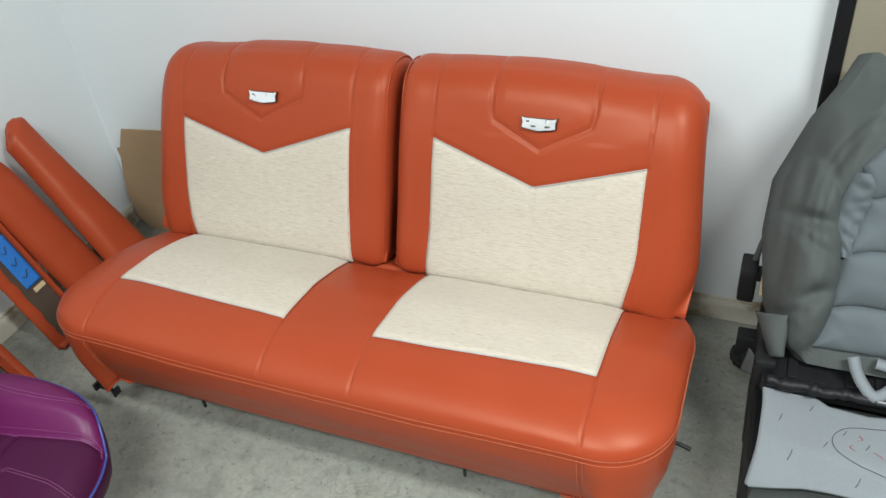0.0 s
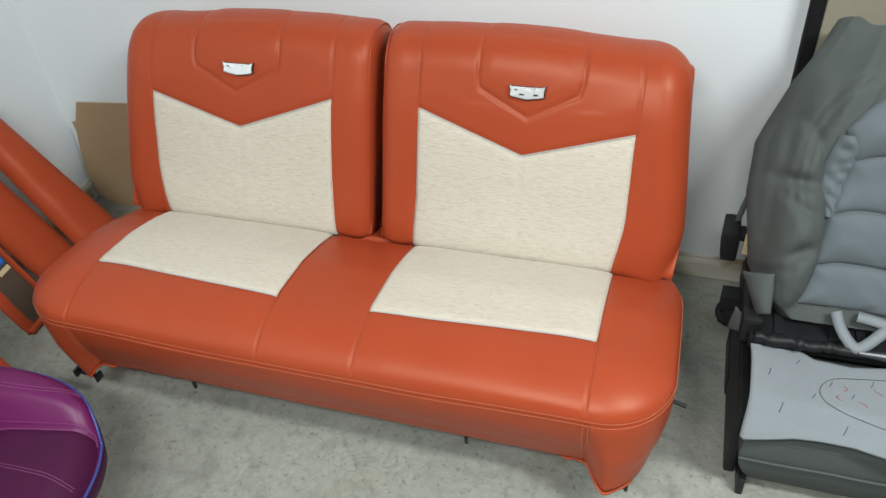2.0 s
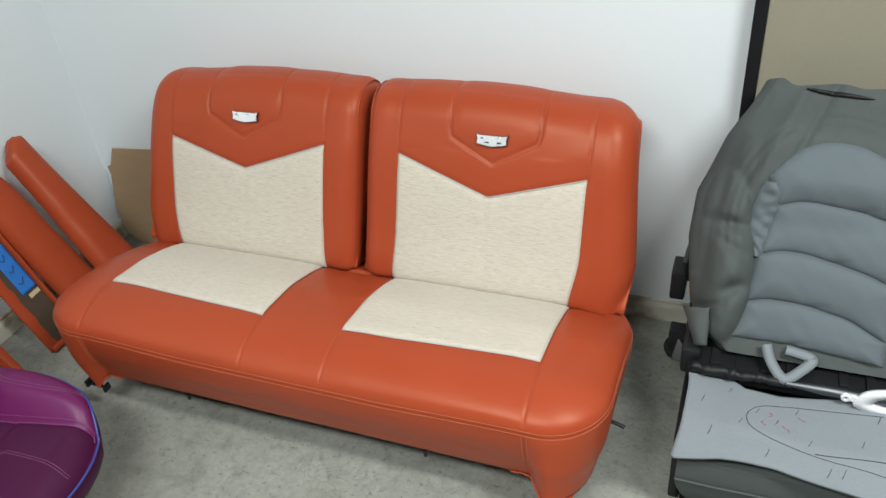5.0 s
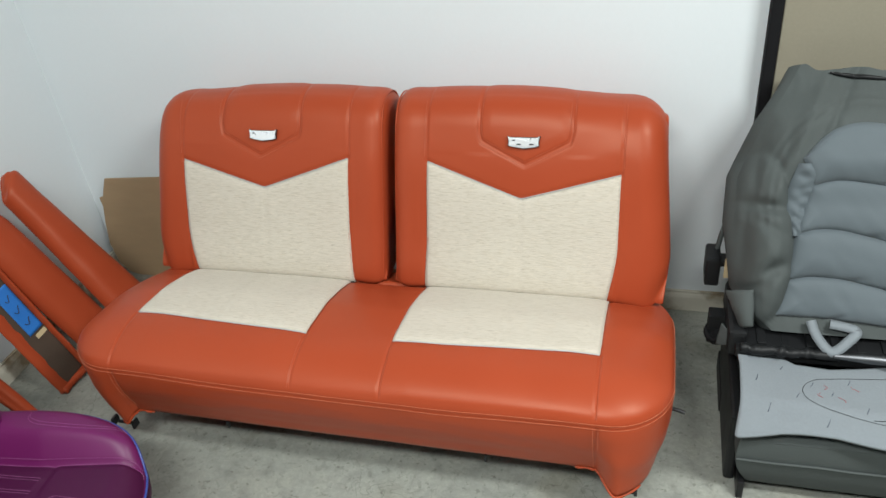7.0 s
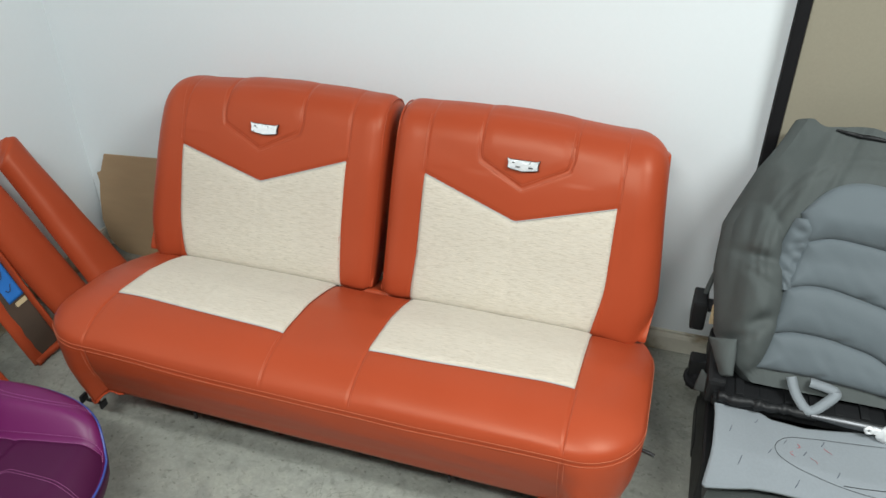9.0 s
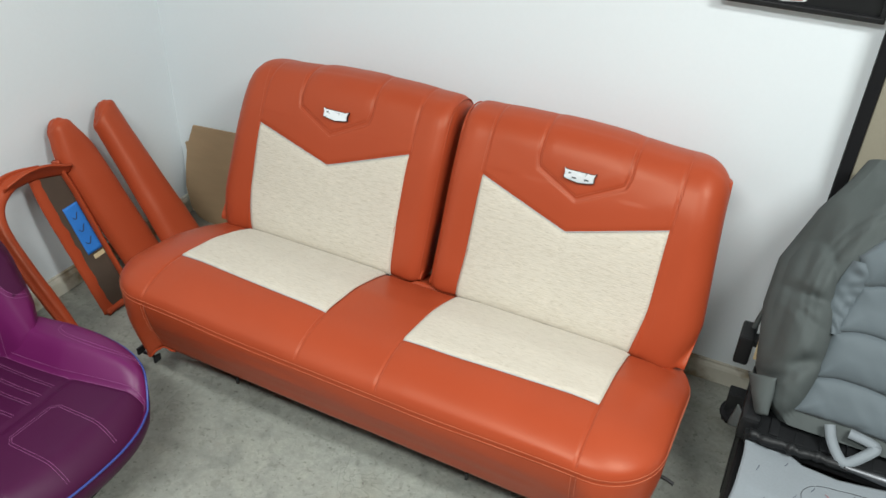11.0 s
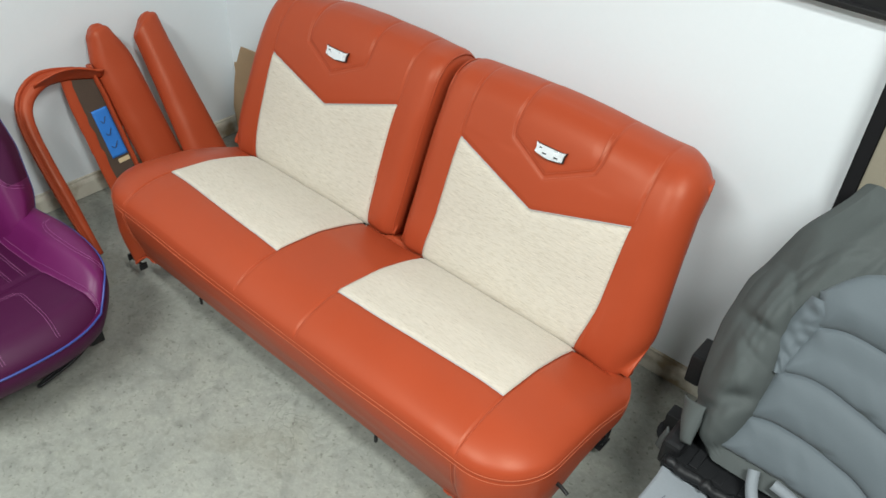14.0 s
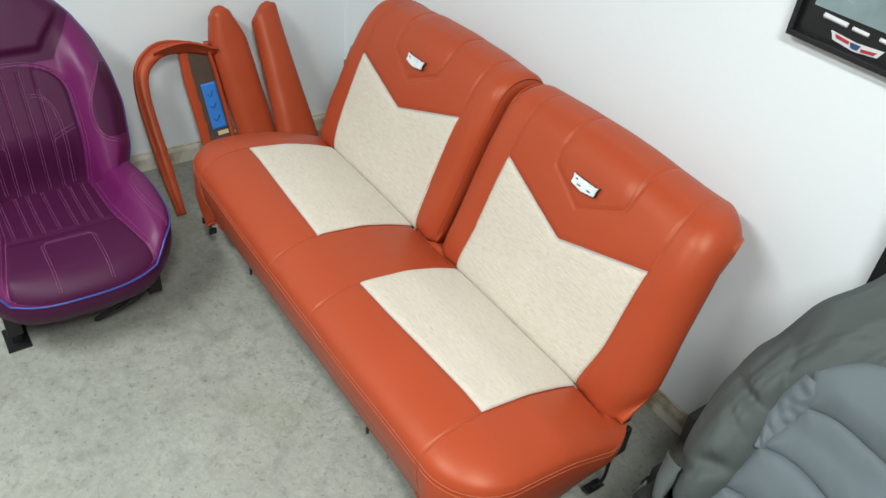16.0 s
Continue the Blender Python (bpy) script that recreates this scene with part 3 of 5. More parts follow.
def bench_cushion():
    top = tagged(empty("bench_seat", (0, 0.1, 0.0)), "orange-red vinyl split-back bench car seat with oatmeal linen panels", "car seat")
    base = np.array([0, 0.1, 0.0])
    ang = np.linspace(0, math.pi / 2, 26)
    xs = np.r_[-(CW - CR + CR * np.sin(ang[::-1])), np.linspace(-(CW - CR), CW - CR, 560)[1:-1], CW - CR + CR * np.sin(ang)]
    vs = np.r_[0, 0.002, 0.006, 0.014, 0.024, np.linspace(0.036, 0.78, 66), np.linspace(0.788, 0.92, 24), 0.95, 1]
    rows = []
    for x in xs:
        y0, y1 = outline_front(x), outline_back(x)
        rows.append([np.array([x, y0 + v * (y1 - y0), seat_z(x, y0 + v * (y1 - y0))]) - base for v in vs])
    v, f = grid_mesh(rows)
    part("seat_top", v, [g[::-1] for g in f], RED, top)

    # band: front and sides below the seam, drawn in towards its foot
    ring = [(x, outline_front(x)) for x in xs] + [(CW, y) for y in np.linspace(CF + CR, CB - 0.12, 40)[1:]] + [(CW - 0.12 + 0.12 * math.cos(w), CB - 0.12 + 0.12 * math.sin(w)) for w in np.linspace(0.1, 1.4, 12)]
    ring = [(-x, y) for x, y in ring[:len(xs) - 1:-1]] + ring
    ring = np.array(ring)
    tg = np.gradient(ring, axis=0)
    nn = np.stack([tg[:, 1], -tg[:, 0]], 1) / (np.linalg.norm(tg, axis=1, keepdims=True) + 1e-9)
    rows = []
    for k, s in enumerate(np.r_[0, 0.02, 0.045, np.linspace(0.08, 1, 16)]):
        row = []
        for (x, y), (nx, ny) in zip(ring, nn):
            ends = smoothstep(0.535, 0.60, abs(x))
            back = smoothstep(0.0, 0.3, y)
            zt = seat_z(x, y)
            zb = 0.150 - (0.030 if x > 0 else 0.038) * ends * (1 - back) + 0.02 * back
            inn = 0.034 * (1 - (0.40 if x > 0 else 0) * ends) * s ** 1.3 + (0.006 if x > 0 else 0.020) * ends * s ** 3 - 0.004 * math.sin(math.pi * min(1, s * 1.3))
            seam = 0.003 * math.exp(-(((abs(x) - 0.545) / 0.005) ** 2)) if y < 0 else 0
            inn += seam + 0.003 * math.exp(-((s / 0.03) ** 2)) + 0.0015 * wobble(x, y, s, 6, 3)
            iny = inn - 0.040 * ends * s ** 1.3
            row.append(np.array([x - nx * inn, y - ny * iny, zt + (zb - zt) * s]) - base)
        rows.append(row)
    lowest = rows[-1]
    rows.append([p + np.array([-nx * 0.02, -ny * 0.02, 0.004]) for p, (nx, ny) in zip(lowest, nn)])
    v, f = grid_mesh(rows)
    part("front_band", v, f, RED, top)

    # seam with double stitching along the front edge
    up, down = [], []
    for (x, y), (nx, ny) in zip(ring, nn):
        if y < 0.25:
            d = 0.0010
            xa, ya = x - nx * d, y - ny * d
            up.append(np.array([xa + nx * 0.0014, ya + ny * 0.0014, seat_z(xa, ya) + 0.0006]) - base)
            down.append(np.array([x + nx * 0.0012, y + ny * 0.0012, seat_z(x, y) - 0.0050]) - base)
    for row in (up, down):
        part("edge_stitching", *stitches(row, 0.0046, 0.0040, 0.0008), RED_THREAD, top, "peach stitching")

    for sx in (-1, 1):
        for xx in (sx * 0.1042, sx * 0.5464):
            y1 = linen_front(abs(xx)) - 0.002
            row = [np.array([xx, y, seat_z(xx, y) + 0.0007]) - base for y in outline_front(xx) + 0.004 + (y1 - outline_front(xx) - 0.004) * np.linspace(0, 1, 40) ** 2]
            part("seam_stitching", *stitches(row, 0.0046, 0.0040, 0.0006), RED_STITCH, top, "rust stitching")

    runs = []
    for sx in (-1, 1):
        for o in (-0.005, 0.005):
            xx = sx * (0.545 + o)
            runs.append(stitches([np.array([xx, outline_front(xx) + 0.040 * s ** 1.3 - 0.0050 * math.sin(math.pi * min(1, s * 1.3)) - 0.0008,
                                            seat_z(xx, outline_front(xx)) * (1 - s) + s * 0.135]) - base for s in np.linspace(0.06, 0.95, 40)]))
    for row in runs:
        part("seam_stitching", *row, RED_THREAD, top, "peach stitching")

    for sx in (-1, 1):
        patch = []
        for a in np.linspace(0, 1, 61):
            x = 0.1015 + a * (0.540 - 0.1015)
            y0 = linen_front(x)
            row = []
            for b in np.r_[np.linspace(0, 0.78, 28), np.linspace(0.79, 1, 30)]:
                y = y0 + b * (0.285 - y0)
                edge = min(1.0, min(a, 1 - a) * 25, b * 14)
                mid = 0.0012 * math.exp(-(((x - 0.328) / 0.003) ** 2))
                row.append(np.array([sx * x, y, seat_z(sx * x, y) + 0.0009 + 0.0012 * edge - mid]) - base)
            patch.append(row)
        lin = part("linen_insert", *grid_mesh(patch), LINEN, top, "oatmeal slubbed linen insert")
        if sx > 0:
            lin.data.flip_normals()
        solid = lin.modifiers.new("thickness", "SOLIDIFY")
        solid.thickness, solid.offset = 0.003, 1
        line = []
        for x in np.linspace(0.1015, 0.540, 70):
            y0 = linen_front(x)
            line.append(np.array([sx * x, y0 - 0.001, seat_z(sx * x, y0) + 0.002]) - base)
        part("piping", *tube(line, 0.0015), SILVER_PIPING, top, "thin silver-grey piping")

    # thin black tube laid in the rear crease to draw its shade
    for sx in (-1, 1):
        shade_line = [np.array([sx * x, 0.2440 + 0.0012 * wobble(x, 0, 0, 40, sx), 0.2972 + 0.0015 * wobble(x, 1, 0, 55, sx)]) - base for x in np.linspace(0.095, 0.536, 90)]
        part("crease_shade", *tube(shade_line, [0.0026 + 0.0016 * abs(wobble(p[0], 0, 2, 60)) for p in shade_line], 6), BLACK_RUBBER, top, "dark cord along the crease")

    # steel frame, feet, clips and rods below
    frame_rows = [box(-0.60, 0.60, 0.02, 0.045, 0.145, 0.17, 0.003), box(-0.60, 0.60, 0.17, 0.195, 0.145, 0.17, 0.003),
                  box(-0.52, -0.49, -0.10, 0.19, 0.12, 0.145, 0.003), box(0.49, 0.52, -0.10, 0.19, 0.12, 0.145, 0.003)]
    part("seat_frame", *join(*frame_rows), BLACK_METAL, top, "black steel seat frame", smooth=False)
    for sx in (-1, 1):
        for y in (0.05, 0.26):
            part("foot", *join(box(sx * 0.505 - 0.012, sx * 0.505 + 0.012, y - 0.1 - 0.02, y - 0.1 + 0.02, 0.004, 0.122, 0.003),
                               box(sx * 0.505 - 0.025, sx * 0.505 + 0.025, y - 0.13, y - 0.07, 0.0, 0.005, 0.001)), BLACK_METAL, top, "black steel foot", smooth=False)
        cx, cy, cz = (0.618, -0.010, 0.016) if sx > 0 else (-0.600, 0, 0)
        clip = join(box(cx - 0.022, cx + 0.022, -0.228, -0.222, 0.094, 0.102, 0.002), box(cx + 0.025, cx + 0.031, -0.238, -0.216, 0.09, 0.110, 0.002),
                    box(cx - 0.034, cx - 0.026, -0.236, -0.214, 0.092, 0.112, 0.002)) if sx < 0 else join(
                    box(cx - 0.018, cx + 0.012, -0.232, -0.222, 0.093, 0.100, 0.002), box(cx + 0.006, cx + 0.013, -0.236, -0.218, 0.092, 0.107, 0.002))
        part("clip", *clip, BLACK_METAL, top, "bent black steel clip", smooth=False)
        torn = [p + np.array([0, 0.001 * math.sin(0.5 * k), 0.001 * math.sin(0.37 * k) - 0.001]) for k, p in enumerate(lowest) if 0.50 < sx * p[0] < 0.64 and p[1] < -0.12]
        part("torn_edge", *tube(torn, [0.0022 + 0.0012 * abs(math.sin(0.6 * k)) for k in range(len(torn))], 7), RED, top, "ragged folded vinyl edge")
        part("clip", *join(box(sx * 0.31 - 0.003, sx * 0.31 + 0.003, -0.225, -0.219, 0.126, 0.146, 0.001)), BLACK_METAL, top, smooth=False)
    part("release_rod", *tube(chaikin([(0.60, -0.12, 0.225), (0.66, -0.118, 0.236), (0.69, -0.116, 0.240), (0.716, -0.122, 0.236)], 2), 0.0042, 8), BLACK_METAL, top, "black release rod")
    part("hinge_bracket", *join(box(0.62, 0.632, 0.17, 0.23, 0.14, 0.31, 0.002),
                                box(0.626, 0.640, 0.17, 0.25, 0.12, 0.20, 0.003)), BLACK_METAL, top, "black steel hinge bracket", smooth=False)
    part("release_link", *tube(chaikin([(0.632, 0.21, 0.145), (0.640, 0.205, 0.10), (0.645, 0.195, 0.052), (0.640, 0.165, 0.050)], 2), 0.004, 8), BLACK_METAL, top, "bent black steel link")
    part("slotted_tab", *join(box(0.627, 0.633, 0.158, 0.198, 0.043, 0.046), box(0.636, 0.640, 0.158, 0.198, 0.043, 0.046), box(0.644, 0.650, 0.158, 0.198, 0.043, 0.046),
                              box(0.627, 0.650, 0.154, 0.168, 0.0425, 0.0465, 0.001), box(0.627, 0.650, 0.186, 0.200, 0.0425, 0.0465, 0.001)), BLACK_METAL, top, "slotted black steel tab", smooth=False)
    return top


bench = bench_cushion()
for s in (-1, 1):
    backrest(s, bench)


# ---- trim pieces leaning in the corner ----
def surface_part(name, fn, us, vs, material, parent, label="", thick=0.0, flip=False):
    rows = [[fn(u, v) for v in vs] for u in us]
    v, f = grid_mesh(rows)
    ob = part(name, v, [g[::-1] for g in f] if flip else f, material, parent, label)
    if thick:
        s = ob.modifiers.new("thickness", "SOLIDIFY")
        s.thickness, s.offset = thick, -1
    return ob


def bolster(name, foot, head, width0, width1, depth, slant, label):
    """A padded trim piece: rounded front, flat back, cut on a slant at the top."""
    foot, head = np.array(foot, float), np.array(head, float)
    ax = head - foot
    length = np.linalg.norm(ax)
    ax /= length
    side = np.array([0.0, 1.0, 0.0])
    side -= ax * (side @ ax)
    side /= np.linalg.norm(side)
    out = np.cross(side, ax)
    if out[0] < 0:
        out = -out
    top = tagged(empty(name, tuple(foot)), label, "seat trim", "red trim pads")
    rows = []
    for k, s in enumerate(np.r_[0, 0.004, 0.012, np.linspace(0.03, 0.96, 40), 0.975, 0.988, 0.996, 1.0]):
        end = min(s, 1 - s) * length
        inset = max(0.0, 0.014 - end)
        inset = 0.014 - math.sqrt(max(0, 0.014 ** 2 - inset ** 2))
        w = (width0 + (width1 - width0) * smoothstep(0, 1, s)) / 2 - inset
        w *= 1 - (0.42 if slant < 0.01 else 0.0) * smoothstep(0.80, 1.0, s)
        row = []
        for a in np.linspace(0, 2 * math.pi, 40, endpoint=False):
            ca, sa = math.cos(a), math.sin(a)
            u = w * math.copysign(abs(ca) ** 0.75, ca)
            d = (depth - inset) * max(0, sa) ** 0.8 if sa > 0 else -0.006 * abs(sa) ** 0.3
            lift = slant * (u / w) * smoothstep(0.82, 1.0, s)
            p = ax * (s * length + lift - abs(u / w) ** 3 * 0.012 * smoothstep(0.9, 1, s)) + side * u + out * d
            p = p + out * 0.002 * wobble(u, s, 0, 8, slant * 50)
            row.append(p)
        rows.append(row)
    tip = np.mean(rows[-1], axis=0)
    for shrink, rise in ((0.86, 0.006), (0.6, 0.011), (0.25, 0.013)):
        rows.append([tip + (p - tip) * shrink + ax * rise for p in rows[46]])
    v, f = grid_mesh(rows, True, True)
    part("pad", v, f, RED, top)
    edge = [ax * (s * length) - side * ((width0 + (width1 - width0) * smoothstep(0, 1, s)) / 2 - 0.004) + out * 0.003 for s in np.linspace(0.02, 0.78, 40)]
    part("edge_welt", *tube(edge, 0.003, 6), RED, top)


bolster("trim_pad", (-0.795, 0.302, 0.006), (-1.085, 0.277, 0.525), 0.145, 0.095, 0.040, 0.020, "orange-red vinyl trim pad with slanted top against the wall")
bolster("trim_pad", (-0.875, 0.196, 0.006), (-1.098, 0.132, 0.535), 0.128, 0.125, 0.042, 0.002, "wide orange-red vinyl trim pad with tapered top")


def trim_hoop():
    """An upholstered hoop: thin folded leg, wide channel leg with bare board inside, lapped at the top."""
    base = np.array([-0.93, 0.03, 0.0])
    top = tagged(empty("trim_hoop", tuple(base)), "orange-red vinyl covered hoop trim showing bare board and blue tape", "seat trim")

    def pts(p):
        return np.array(p, float) - base

    path = chaikin([(-0.806, -0.142, 0.014), (-0.900, -0.150, 0.165), (-1.005, -0.155, 0.330), (-1.050, -0.140, 0.400), (-1.070, -0.085, 0.442), (-1.068, -0.02, 0.452), (-1.06, 0.03, 0.45)], 3)
    path = resample(path, 0.012)
    n = len(path)
    tg = np.gradient(path, axis=0)
    tg /= np.linalg.norm(tg, axis=1, keepdims=True)
    outw = np.array([0.75, 0, 0.62])
    rows = []
    for k, (p, t) in enumerate(zip(path, tg)):
        a = np.cross(outw, t)
        a /= np.linalg.norm(a)
        b = np.cross(t, a)
        prof = [(-0.020, 0.0), (-0.018, 0.009), (-0.011, 0.013), (0.002, 0.013), (0.008, 0.009), (0.010, 0.0), (0.013, 0.001), (0.016, 0.007), (0.020, 0.006), (0.023, -0.002), (0.0, -0.014), (-0.018, -0.008)]
        grow = (0.72 + 0.30 * smoothstep(0, 0.3, k / n) + 0.15 * smoothstep(0.6, 0.8, k / n)) * (1 - 0.65 * smoothstep(0.82, 1, k / n))
        rows.append([p + grow * (u * a + (v + 0.0015 * wobble(*p, 30)) * b) - base for u, v in prof])
    part("thin_leg", *grid_mesh(rows, True, True), RED, top)

    # wide leg: a channel from head to foot
    h0, f0 = np.array([-1.055, 0.035, 0.452]), np.array([-0.925, 0.075, 0.012])
    ax = (f0 - h0) / np.linalg.norm(f0 - h0)
    ln = np.linalg.norm(f0 - h0)
    side = np.array([0.12, 1.0, 0.0])
    side -= ax * (side @ ax)
    side /= np.linalg.norm(side)
    out = np.cross(ax, side)
    out = out if out[0] > 0 else -out

    def at(s, u, d):
        wid = 1.0 - 0.12 * smoothstep(0.0, 0.25, 0.25 - s)
        return h0 + ax * s * ln + side * u * wid + out * d - base

    v, f = grid_mesh([[at(s, u, 0.002) for u in np.linspace(-0.040, 0.034, 12)] for s in np.linspace(0.03, 0.985, 40)])
    ob = part("board", v, f, BROWN_BOARD, top, "bare dark brown board")
    ob.modifiers.new("thickness", "SOLIDIFY").thickness = 0.006
    for u0, wd, hh in ((-0.042, 0.021, 0.009), (0.040, 0.008, 0.024)):
        rows = []
        for s in np.linspace(0, 1.0, 60):
            w = 0.0008 * wobble(s * 0.5, u0, 0, 40)
            rows.append([at(s, u0 + wd * math.cos(a) + w, max(-0.008, hh * math.sin(a)) + w) for a in np.linspace(0, 2 * math.pi, 14, endpoint=False)])
        part("rim", *grid_mesh(rows, True, True), RED, top)
    foot = [at(0.992, u, 0.008 + 0.004 * math.sin(u * 60)) for u in np.linspace(-0.055, 0.055, 20)]
    part("foot_fold", *tube(foot, 0.011, 8), RED, top)
    # lapped tongue at the top
    tongue = []
    for u in np.linspace(0, 1, 22):
        c = np.array([-1.070, -0.095, 0.446]) * (1 - u) + np.array([-1.040, 0.095, 0.440]) * u
        c[2] += 0.018 * math.sin(math.pi * min(1, u * 1.1))
        wd = 0.004 + 0.024 * math.sin(math.pi * min(1, u * 0.80 + 0.08)) ** 0.8
        tongue.append([c + np.array([0.55, 0, 0.83]) * wd * w + np.array([0.02, 0, -0.004 * w * w]) - base for w in np.linspace(-1, 1, 9)])
    tg_ob = part("tongue", *grid_mesh(tongue), RED, top)
    tg_ob.modifiers.new("thickness", "SOLIDIFY").thickness = 0.006
    tape = part("tape", *grid_mesh([[at(s, u, 0.0095 + 0.001 * math.sin(9 * s + 30 * u)) for u in np.linspace(-0.018, 0.030, 8)] for s in np.linspace(0.27, 0.60, 20)]),
                BLUE_TAPE, top, "blue masking tape with pen marks")
    tape.modifiers.new("thickness", "SOLIDIFY").thickness = 0.001
    for s, b in ((0.345, 0.018), (0.43, 0.020), (0.52, 0.022)):
        part("pen_mark", *tube([at(s + 0.018 * math.sin(4.5 * w), 0.005 + b * (w - 0.5), 0.0115) for w in np.linspace(0, 1, 12)], 0.0012, 5), PEN, tape)
    part("tape_scrap", *grid_mesh([[at(s, u, 0.010) for u in np.linspace(-0.006, 0.029, 5)] for s in np.linspace(0.615, 0.645, 4)]), PALE_TAPE, top, "cream masking tape scrap")


trim_hoop()

card = tagged(empty("cardboard_sheet", (-0.95, 0.57, 0.0)), "brown cardboard cut-out standing against the white wall", "cardboard")
CARD = [(-0.14, 0.0), (-0.155, 0.06), (-0.150, 0.12), (-0.138, 0.20), (-0.124, 0.262), (-0.127, 0.292), (-0.112, 0.297), (-0.083, 0.362), (0.25, 0.385), (0.28, 0.33), (0.28, 0.0)]
CARD = [(-0.075, 0.001), (-0.11, 0.012), (-0.138, 0.045)] + CARD[2:]
part("sheet", *plate(CARD, lambda u, v, w: (u, -0.004 + 0.04 * v + w, v), 0.004), CARDBOARD, card, smooth=False)


# ---- plum bucket seat ----
def bucket_seat():
    ox, oy = -0.62, -0.515
    base = np.array([ox, oy, 0.0])
    top = tagged(empty("bucket_seat", (ox, oy, 0)), "plum and violet vinyl bucket car seat with blue piping", "car seat")
    XF, XR, HW, R, PW = 0.262, -0.21, 0.250, 0.20, 3.0

    def half(x):
        a = x - (XF - R)
        w = HW if a <= 0 else HW * max(0.0, 1 - (a / R) ** PW) ** (1 / PW)
        return w - 0.02 * smoothstep(-0.02, -0.2, x)

    def front_bow(y):
        return 0.022 * (1 - min(1, abs(y) / HW) ** 2)

    def well(x):
        return float(np.interp(x, [-0.2, 0.03, 0.145, 0.25], [0.122, 0.130, 0.150, 0.172]))

    ribs = [-0.111, -0.073, -0.042, -0.004, 0.037, 0.066, 0.099]
    back_ribs = [-0.057, -0.021, 0.021, 0.057]

    def zc(x, n):
        """Height of the cushion at x and across it, n in -1..1."""
        hw = half(x)
        y = n * hw
        z = 0.222 + 0.03 * smoothstep(-0.2, 0.2, x) * (1 - smoothstep(0.2, 0.27, x)) + 0.006 * smoothstep(0.0, -0.2, x)
        b = smoothstep(well(x) - 0.012, well(x) + 0.05, abs(y))
        z += b * (0.030 + 0.035 * smoothstep(0.26, 0.0, x))
        e = max(0.0, HW * (1 - ((abs(y) / HW) ** PW + (max(0.0, x - XF + R) / R) ** PW) ** (1 / PW))) if x > XF - R else hw - abs(y)
        k = 0.05
        if e < k:
            z -= 0.030 * (1 - math.sqrt(max(0, 1 - (1 - e / k) ** 2)))
        w = well(x)
        z -= 0.006 * math.exp(-(((abs(y) - w) / 0.006) ** 2))
        if x < 0.055:
            for r in ribs:
                z -= 0.0035 * math.exp(-(((y - r) / 0.004) ** 2))
        if abs(y) < w:
            z -= 0.005 * math.exp(-(((x - 0.060 - 0.006 * (1 - (y / 0.15) ** 2)) / 0.006) ** 2))
        return z + 0.0012 * wobble(x, y, 0, 12)

    def pc(x, n, lift=0.0):
        return np.array([x + front_bow(n * half(x)) * smoothstep(0.0, XF, x), n * half(x), zc(x, n) + lift])

    xs = np.r_[np.linspace(XR, XF - R, 40)[:-1], XF - R + R * (1 - (1 - np.linspace(0, 1, 46)) ** 2.2)]
    ns = np.r_[-1, -0.99, -0.97, np.linspace(-0.94, 0.94, 110), 0.97, 0.99, 1]
    v, f = grid_mesh([[pc(x, n) for n in ns] for x in xs])
    part("cushion", v, f, PURPLE, top, "violet vinyl cushion with side bolsters")
    # darker centre panel
    v, f = grid_mesh([[pc(x, a * min(0.985, well(x) / half(x)), 0.0022) for a in np.linspace(-0.985, 0.985, 90)] for x in np.r_[np.linspace(XR, XF - 0.03, 56), XF - 0.03 * (1 - np.linspace(0, 0.985, 24)[1:]) ** 2]])
    part("cushion_panel", v, f, PURPLE_DARK, top, "dark plum centre panel with pleats")
    # side band
    ring = [pc(x, -1) for x in xs[:-1]] + [pc(x, 1) for x in xs[::-1]]
    ring = np.array(ring)
    tg = np.gradient(ring[:, :2], axis=0)
    nn = np.stack([tg[:, 1], -tg[:, 0]], 1) / (np.linalg.norm(tg, axis=1, keepdims=True) + 1e-9)
    rows = []
    for s in np.linspace(0, 1, 12):
        inn = 0.050 * s ** 1.6 - 0.010 * math.sin(math.pi * s) + 0.003 * math.exp(-((s / 0.06) ** 2))
        rows.append([(x - nx * inn, y - ny * inn, z + (0.100 - z) * s) for (x, y, z), (nx, ny) in zip(ring, nn)])
    v, f = grid_mesh(rows)
    part("cushion_side", v, f, PURPLE_DARK, top, "dark plum side band")
    part("cushion_piping", *tube(resample(ring + np.c_[nn * 0.001, 0.001 + 0 * nn[:, :1]], 0.008), 0.0029, 8), BLUE_PIPING, top, "blue piping")
    runs = []
    for sgn in (-1, 1):
        for o in (-0.004, 0.004):
            runs.append(stitches([pc(x, sgn * min(0.97, (well(x) + o + 0.003) / half(x)), 0.003) for x in np.linspace(XR + 0.06, XF - 0.02, 50)]))
        for o in (0, 0.008):
            arc = chaikin([(0.25 - R * 0.3, 0.235 - o), (0.12, 0.205 - o), (0.02, 0.195 - o), (-0.03, 0.205 - o), (-0.04, 0.225)], 3)
            runs.append(stitches([pc(x, sgn * min(0.985, y / half(x)), 0.0016) for x, y in resample(arc, 0.008)]))
        for o in (-0.003, 0.003):
            runs.append(stitches([pc(x, sgn * (0.061 + o - 0.012 * (1 - smoothstep(0.097, 0.112, x))) / half(x), 0.003) for x in np.linspace(0.098, 0.252, 34)]))
    for xo in (0.095, 0.101):
        runs.append(stitches([pc(xo, y / half(0.1), 0.003) for y in np.linspace(-0.052, 0.052, 20)]))
    for r in ribs:
        for o in (-0.003, 0.003):
            runs.append(stitches([pc(x, (r + o) / half(x), 0.003) for x in np.linspace(XR + 0.02, 0.052, 40)]))
